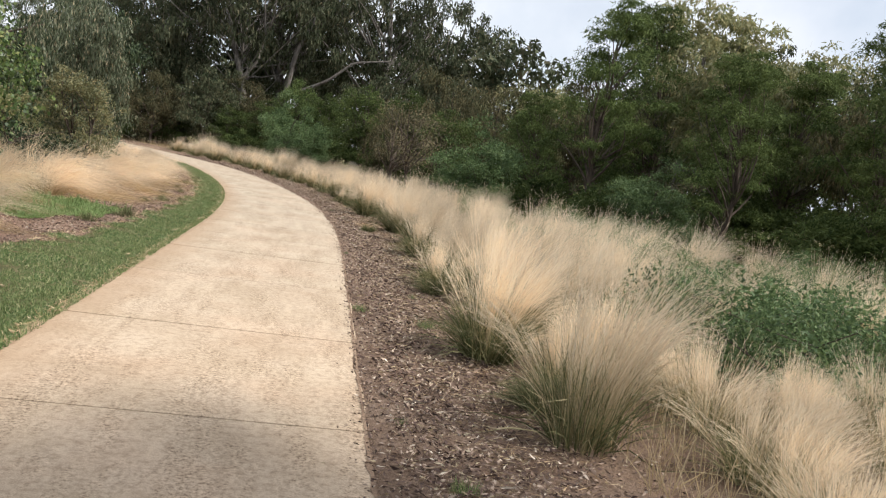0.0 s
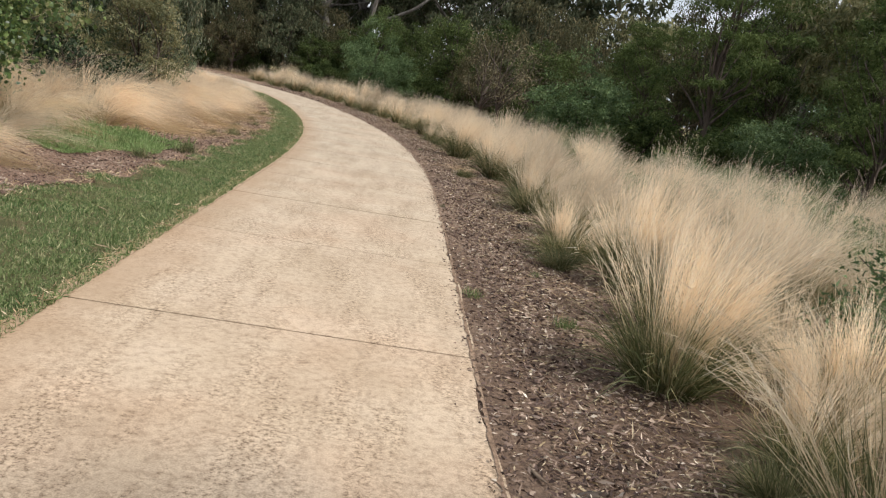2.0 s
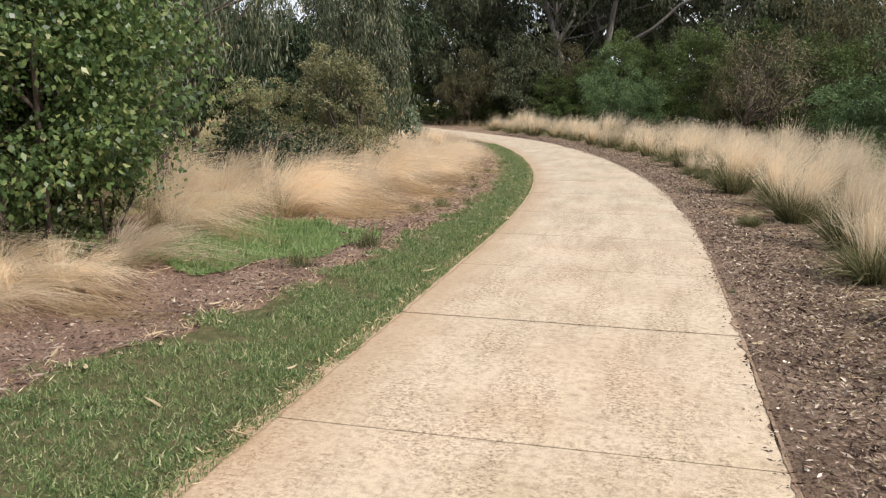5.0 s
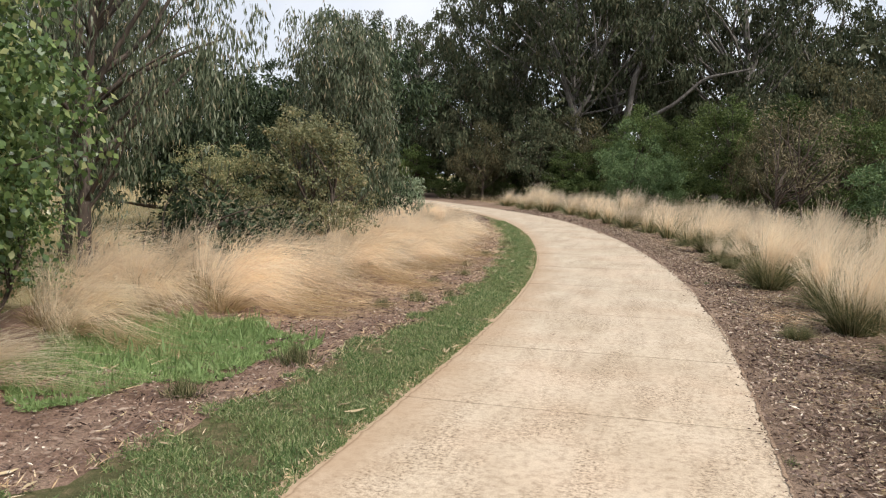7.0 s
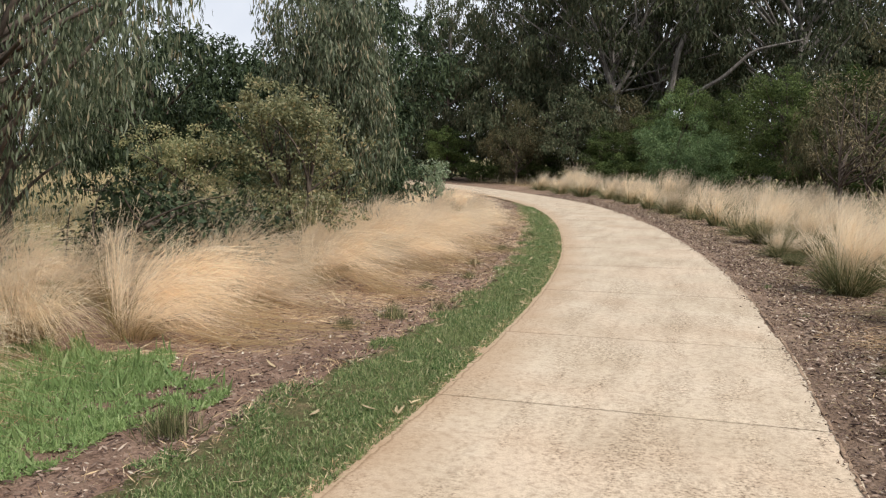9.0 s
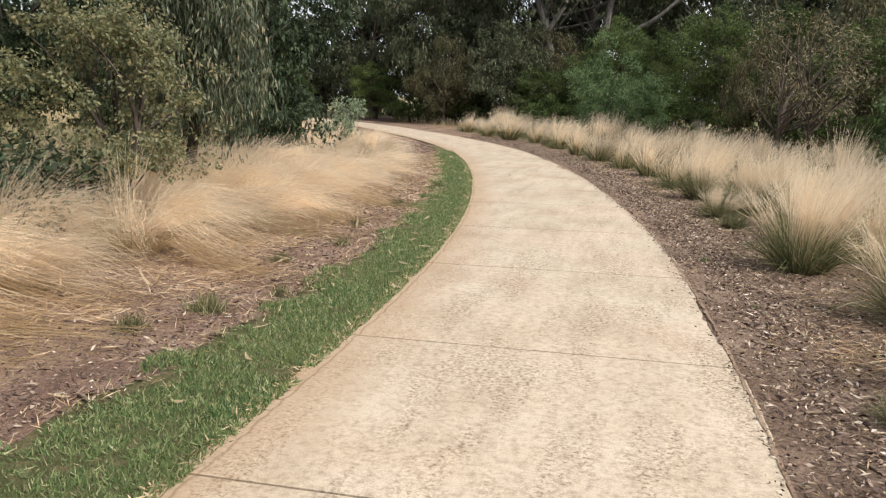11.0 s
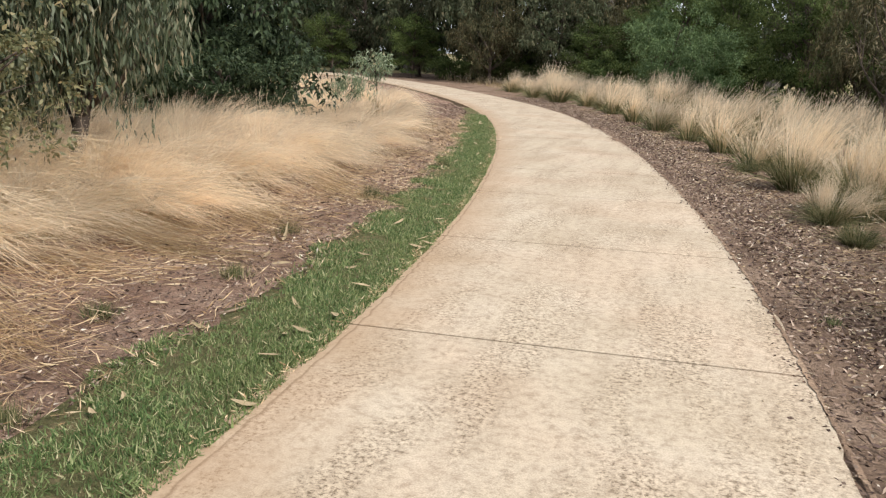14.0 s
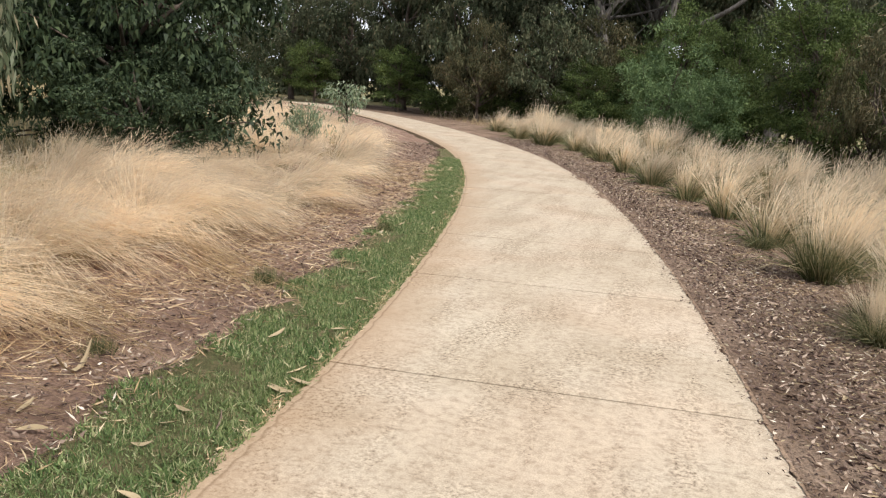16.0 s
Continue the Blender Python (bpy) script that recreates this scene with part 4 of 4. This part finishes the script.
def straw_left(g):
    y = g.uniform(12, 34)
    front = float(np.interp(y, [12, 16, 20.9, 24.2, 27.5, 30.8, 36.2], [-4.9, -4.2, -3.85, -3.95, -4.3, -4.9, -6.5]))
    return front + g.normal(0.0, 0.42), y


strewn("lying_straw", 8500, straw_left, 0.17, 0.006, (0.06, 0.12), -0.015, OLD_STRAW, 204, "flattened straw lying on the mulch", "straw")


def straw_right(g):
    s = g.uniform(s_at(3), s_at(40))
    return along(s, 2.25 + g.normal(0, 0.28))


strewn("lying_straw", 3500, straw_right, 0.14, 0.006, (0.06, 0.12), -0.012, OLD_STRAW, 205, "pale straw litter under tussock grass", "straw")


def sheaf_spot(g):
    x, y = ((-3.45, 19.1), (-3.35, 18.5), (-3.9, 20.3), (-3.75, 17.5), (1.25, 18.2), (-4.1, 22.6))[int(g.integers(0, 6))]
    return x + g.normal(0, 0.22), y + g.normal(0, 0.3)


strewn("lying_straw", 1500, sheaf_spot, 0.2, 0.0045, (0.08, 0.12), -0.008, RUST_STRAW, 224, "rust-coloured dead straw lying in heaps", "straw")


def bed_spot(g):
    s = s_at(2) + (s_at(34) - s_at(2)) * g.uniform() ** 1.3
    return along(s, 2.75 + 4.8 * g.uniform() ** 1.2)


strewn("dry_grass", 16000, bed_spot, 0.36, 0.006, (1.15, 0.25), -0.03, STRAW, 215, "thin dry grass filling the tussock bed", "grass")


def edge_dirt(g):
    s = g.uniform(s_at(3), s_at(36))
    return along(s, spill(s) + g.normal(0.02, 0.05))


def spill(s):
    """How far soil and mulch have crept over the slab's edge."""
    return half_right(s) - 0.012 - 0.3 * max(0.0, noise.noise(Vector((s * 0.8, 2, 11))) + 0.3 * noise.noise(Vector((s * 3.1, 5, 11))) - 0.28)


tagged(sheet("soil_spill", s_at(2), s_at(40), spill, lambda s: half_right(s) + 0.008, 0.001, SOIL, step=0.05, across=4, rough=0.001, wob=0.006, seed=8, right_wob=0.0), "red-brown soil crept over the path edge", "soil", kind="structure")
strewn("edge_litter", 3200, edge_dirt, 0.025, 0.01, (0.03, 0.1), -0.003, CHIP, 206, "bark bits spilled over the path edge", "mulch")


def weed_spot(g):
    while True:
        a, r = g.uniform(0, 2 * math.pi), g.uniform() ** 0.5
        r *= 1 + 0.12 * math.sin(3 * a + 1) + 0.12 * math.sin(7 * a)
        x, y = 1.1 * r * math.cos(a), 1.6 * r * math.sin(a)
        p = (-4.3 + x - y * 0.22, 14.3 + y + x * 0.2)
        if noise.noise(Vector((p[0] * 5, p[1] * 5, 2))) > g.uniform(-0.75, 0.25) * (1.3 - r):
            return p


strewn("weed_patch", 70000, weed_spot, 0.038, 0.01, (0.7, 0.5), -0.015, WEED, 207, "bright green soft weed patch on bare mulch", "weeds", thin=True)


strewn("weed_patch", 700, weed_spot, 0.13, 0.016, (1.15, 0.25), -0.02, WEED, 217, "taller soft green weeds standing on mulch", "weeds")


def fringe_left(g):
    s = g.uniform(s_at(4), s_at(36))
    return along(s, strip_out(s) + g.normal(0.0, 0.10))


strewn("dry_fringe", 3000, fringe_left, 0.07, 0.006, (0.4, 0.3), -0.01, OLD_STRAW, 208, "dry yellow grass fringe of the lawn", "grass")


def fringe_path(g):
    s = g.uniform(s_at(4), s_at(34))
    return along(s, -half_left(s) + abs(g.normal(0.0, 0.035)) - 0.02)


strewn("dry_fringe", 2600, fringe_path, 0.045, 0.006, (0.3, 0.3), 0.0, OLD_STRAW, 218, "dry clippings along the path edge", "grass")


def field_spot(g):
    while True:
        x, y = g.uniform(-40, -7.5), g.uniform(12, 58)
        if np.hypot(CURVE[:, 0] - x, CURVE[:, 1] - y).min() > 3.4:
            return x, y


strewn("field_grass", 34000, field_spot, 0.42, 0.014, (1.1, 0.3), -0.06, STRAW, 209, "rough dry grass behind the trees", "grass", thin=True)


def under_spot(g):
    s = g.uniform(s_at(2), s_at(50))
    return along(s, g.uniform(6.5, 12.0))


strewn("undergrowth", 20000, under_spot, 0.34, 0.05, (1.0, 0.35), -0.06, ACACIA_LEAF, 210, "low green weeds under the shrubs", "weeds")


# single tufts
def tuft(seed, h, n, material, label, category="weed"):
    g = np.random.default_rng(seed)
    az, t = g.uniform(0, 6.283, n), np.abs(g.normal(0, 0.75, n))
    way = np.stack([np.cos(az) * np.sin(t), np.sin(az) * np.sin(t), np.cos(t)], 1)
    c = np.column_stack([g.normal(0, h * 0.35, (n, 2)), np.zeros(n)])
    v, f = leaves(c, way, h * g.uniform(0.5, 1.3, n), h * 0.032, g, 0.1)
    return tagged(new("grass_tuft", mesh_of("grass_tuft", v, f, material)), label, category)


dark_tuft = tuft(301, 0.19, 420, TUSSOCK_LEAF, "small dark green grass tuft on mulch")
place(dark_tuft, -2.97, 14.25)
for x, y, size in [(-3.0, 17.75, 0.9), (-3.25, 17.2, 0.7), (-2.75, 18.4, 0.6), (-3.25, 13.1, 0.8), (-3.42, 23.75, 0.8), (-3.4, 21.9, 0.6), (-3.7, 9.2, 1.1), (-3.1, 20.6, 0.6), (-3.55, 26.4, 0.7), (-3.3, 19.6, 0.6)]:
    again(dark_tuft, x, y, 70 * y, size)
green_tuft = tuft(302, 0.10, 240, BLADE, "small green weed at the path edge")
place(green_tuft, 0.62, 8.52)
for x, y, size in [(0.72, 5.0, 0.7), (0.95, 4.0, 1.0), (1.3, 9.6, 0.8), (0.62, 13.0, 0.7), (0.75, 19.3, 0.7), (0.5, 21.2, 0.8), (1.25, 8.0, 1.2)]:
    again(green_tuft, x, y, 50 * y, size)
for i, (x, y, size) in enumerate([(1.0, 23.7, 0.45), (0.95, 25.4, 0.4), (1.6, 10.1, 0.45), (0.3, 28.4, 0.4), (1.75, 5.6, 0.5), (1.2, 17.0, 0.35)]):
    young = tagged(new("young_tussock", None), "green leafy young tussock without plumes", "grass", "tussocks beside the path")
    child("leaf_tuft", FRONT[i % 3][1], young)
    young.matrix_basis = Matrix.LocRotScale((x, y, -0.03), Euler((0, 0, i * 1.3)), (size, size, size * 0.9))

green_mound = tree("green_shrub", 41, 0.78, 0.95, 0.05, 60, 0.2, 90, 0.05, 0.02, 0.1, BLUE_LEAF, BARK_DARK,
                   "low green leafy shrub among straw grass", "shrub", 0.02, 12, stems=3, plain=True)
place(green_mound, 4.0, 7.4, 0, 1.25, 1.0)
for x, y, turn, size in [(5.3, 7.4, 80, 1.3), (6.6, 7.9, 130, 1.25), (4.8, 8.2, 200, 1.2), (4.5, 6.7, 250, 1.0), (6.5, 18.6, 160, 1.0), (7.6, 21, 30, 1.1), (10.6, 15.6, 250, 1.2), (9.4, 20.5, 300, 1.2), (8.6, 13.5, 300, 1.0), (7.2, 10.5, 20, 1.0), (5.2, 25.5, 90, 0.9), (5.8, 28.5, 190, 1.0), (5.4, 11.5, 120, 0.9), (6.2, 13.2, 210, 1.0), (5.6, 15.4, 20, 0.95), (6.8, 16.4, 290, 1.0), (4.8, 17.4, 70, 0.8), (7.4, 24.0, 10, 1.1)]:
    again(green_mound, x, y, turn, size)


def strap_plant(seed, n, h):
    g = np.random.default_rng(seed)
    az, t = g.uniform(0, 6.283, n), np.abs(g.normal(0, 0.5, n)) + 0.1
    out = np.stack([np.cos(az), np.sin(az), np.zeros(n)], 1)
    hh = h * g.uniform(0.6, 1.15, n)
    p = np.stack([out * (0.06 + np.sin(t) * hh * u * (1 + 0.7 * u))[:, None] + np.array([0, 0, 1.0]) * (np.cos(t) * hh * (u * 1.25 - 0.55 * u ** 3))[:, None] for u in np.linspace(0, 1, 5)], 1)
    v, f = ribbons(p, np.array([0.9, 1.0, 0.9, 0.6, 0.1]) * 0.016, g)
    return tagged(new("strap_plant", mesh_of("strap_plant", v, f, STRAP_LEAF)), "yellow-green strap-leaved plant in dry grass", "plant")


strap = strap_plant(311, 130, 0.75)
place(strap, -7.6, 18.3)
again(strap, -5.75, 18.7, 80, 0.62)
again(strap, -6.1, 19.3, 200, 0.7)


def fallen_branch():
    g = np.random.default_rng(312)
    main = spline_3d([(-7.5, 17.5, -0.03), (-6.9, 17.9, 0.27), (-6.4, 18.3, 0.62), (-5.8, 18.9, 0.95)])
    pieces = [tube(main, np.linspace(0.055, 0.02, len(main)), 7)]
    for i in (6, 9, 12, 14, 16):
        tip = main[i] + np.array([g.normal() * 0.4, g.normal() * 0.3, 0.35 + abs(g.normal()) * 0.25])
        pieces.append(tube(bent(main[i], tip, g), np.linspace(0.018, 0.005, 6), 5))
    v, f = joined(pieces)
    return tagged(new("fallen_branch", mesh_of("fallen_branch", v, f, BARK_DARK, smooth=True)), "dark fallen branch leaning out of dry grass", "branch")


fallen_branch()


# fallen leaves and bark pieces
def curled(seed, length, width, curl):
    g = np.random.default_rng(seed)
    bm = bmesh.new()
    n = 6
    rows = []
    for i in range(n):
        u = i / (n - 1)
        w = width * math.sin(math.pi * min(max(u, 0.04), 0.96)) ** 0.8 / 2
        z = 0.006 + curl * (u - 0.5) ** 2
        bend = 0.012 * math.sin(u * 3 + seed)
        rows.append([bm.verts.new((length * (u - 0.5), bend - w, z + w * 0.5)), bm.verts.new((length * (u - 0.5), bend, z)), bm.verts.new((length * (u - 0.5), bend + w, z + w * 0.4))])
    for a, b in zip(rows, rows[1:]):
        for j in range(2):
            bm.faces.new((a[j], a[j + 1], b[j + 1], b[j]))
    me = bpy.data.meshes.new("fallen_leaf")
    bm.to_mesh(me)
    bm.free()
    me.materials.append(DEAD_LEAF)
    return me


LEAVES = [curled(i, 0.085 + 0.02 * i, 0.02 + 0.004 * i, 0.03) for i in range(4)]
g = np.random.default_rng(401)
for i in range(230):
    x, y = lawn_spot(g) if i < 120 else (left_mulch(g) if i < 190 else right_mulch(g))
    ob = tagged(new("fallen_leaf", LEAVES[i % 4]), "dry pale gum leaf lying on the ground", "leaf", "fallen leaves")
    ob.matrix_basis = pose(float(x), float(y), 0.018 if i < 120 else -0.012, g.normal() * 12, g.normal() * 10, g.uniform(0, 360))


def bark_piece(seed, length, width):
    g = np.random.default_rng(seed)
    p = bent((-length / 2, 0, 0.01), (length / 2, 0.01, 0.012), g, 0.08, 5)
    v, f = tube(p, width * np.array([0.35, 0.9, 1.0, 0.8, 0.3]), 5)
    v[:, 2] *= 0.6
    return mesh_of("bark_piece", v, f, STAKE_WOOD)


PIECES = [bark_piece(i, 0.10 + 0.03 * i, 0.008 + 0.002 * i) for i in range(4)]
for i in range(90):
    x, y = right_mulch(g) if i < 55 else left_mulch(g)
    ob = tagged(new("bark_piece", PIECES[i % 4]), "weathered strip of bark on the mulch", "bark", "bark pieces")
    ob.matrix_basis = pose(float(x), float(y), -0.012, g.normal() * 5, g.normal() * 5, g.uniform(0, 360))


# larger single pieces
LUMP = bark_piece(7, 0.17, 0.024)
LUMP.materials[0] = BARK_DARK
for (x, y), turn in (((0.87, 5.45), 20), ((1.55, 12.4), 70), ((1.3, 16.2), 130)):
    ob = tagged(new("bark_lump", LUMP), "thick dark lump of bark lying on mulch", "bark", "bark pieces")
    ob.matrix_basis = pose(x, y, -0.012, 0, 0, turn)
CURL = curled(9, 0.30, 0.035, 0.5)
for (x, y), turn in (((-4.06, 18.25), 60), ((-3.79, 18.27), 160), ((-3.6, 16.4), 20), ((-3.3, 21.6), 100)):
    ob = tagged(new("curled_bark", CURL), "pale curled strip of shed gum bark", "bark", "bark pieces")
    ob.matrix_basis = pose(x, y, -0.015, 0, 0, turn)
STICK = bark_piece(8, 0.26, 0.006)
for (x, y), turn in (((1.34, 4.59), 170), ((-2.34, 21.36), 110), ((-2.98, 22.42), 35), ((1.4, 14.6), 75), ((1.6, 20.0), 10), ((-3.4, 24.2), 60)):
    ob = tagged(new("stick", STICK), "thin dry stick lying on the ground", "stick", "fallen sticks")
    ob.matrix_basis = pose(x, y, 0.01 if -2.6 < x < -1.1 else -0.012, 0, 0, turn)


def stake(x, y):
    root = tagged(new("wooden_stake", None), "short weathered wooden stake in dry grass", "stake")
    g = np.random.default_rng(9)
    v, f = tube(bent((0, 0, -0.1), (0.04, 0.02, 0.62), g, 0.01, 5), np.array([0.028, 0.027, 0.026, 0.026, 0.02]), 6)
    child("post", mesh_of("post", v, f, STAKE_WOOD), root)
    root.matrix_basis = pose(x, y, -0.05)


stake(-7.0, 17.0)


# ---- far woods that close the place ----
def far_woods():
    g = np.random.default_rng(501)
    ring = spline([(30, -30), (34, 0), (30, 22), (24, 42), (16, 58), (4, 72), (-12, 76), (-30, 80), (-50, 78), (-68, 62), (-76, 40), (-74, 10), (-60, -25), (-20, -45), (15, -45), (30, -30)], 20)
    seg = np.concatenate([[0], np.cumsum(np.hypot(*np.diff(ring, axis=0).T))])
    n = 1900
    s = g.uniform(0, seg[-1], n)
    x, y = np.interp(s, seg, ring[:, 0]) + g.normal(0, 1.6, n), np.interp(s, seg, ring[:, 1]) + g.normal(0, 1.6, n)
    top = 6.5 + 3.0 * (y > 60) * (x > -16) + 1.6 * np.sin(s * 0.21) + 1.2 * np.sin(s * 0.53 + 2)
    z = g.uniform(0, 1, n) ** 0.9 * top
    v, f = foliage(g, np.column_stack([x, y, z]), g.uniform(1.0, 2.0, n), 70, 0.62, 0.3, 0.45, plain=True)
    return tagged(new("far_woods", mesh_of("far_woods", v, f, GUM_LEAF)), "dark dense woods closing the background", "trees", kind="stuff")


far_woods()
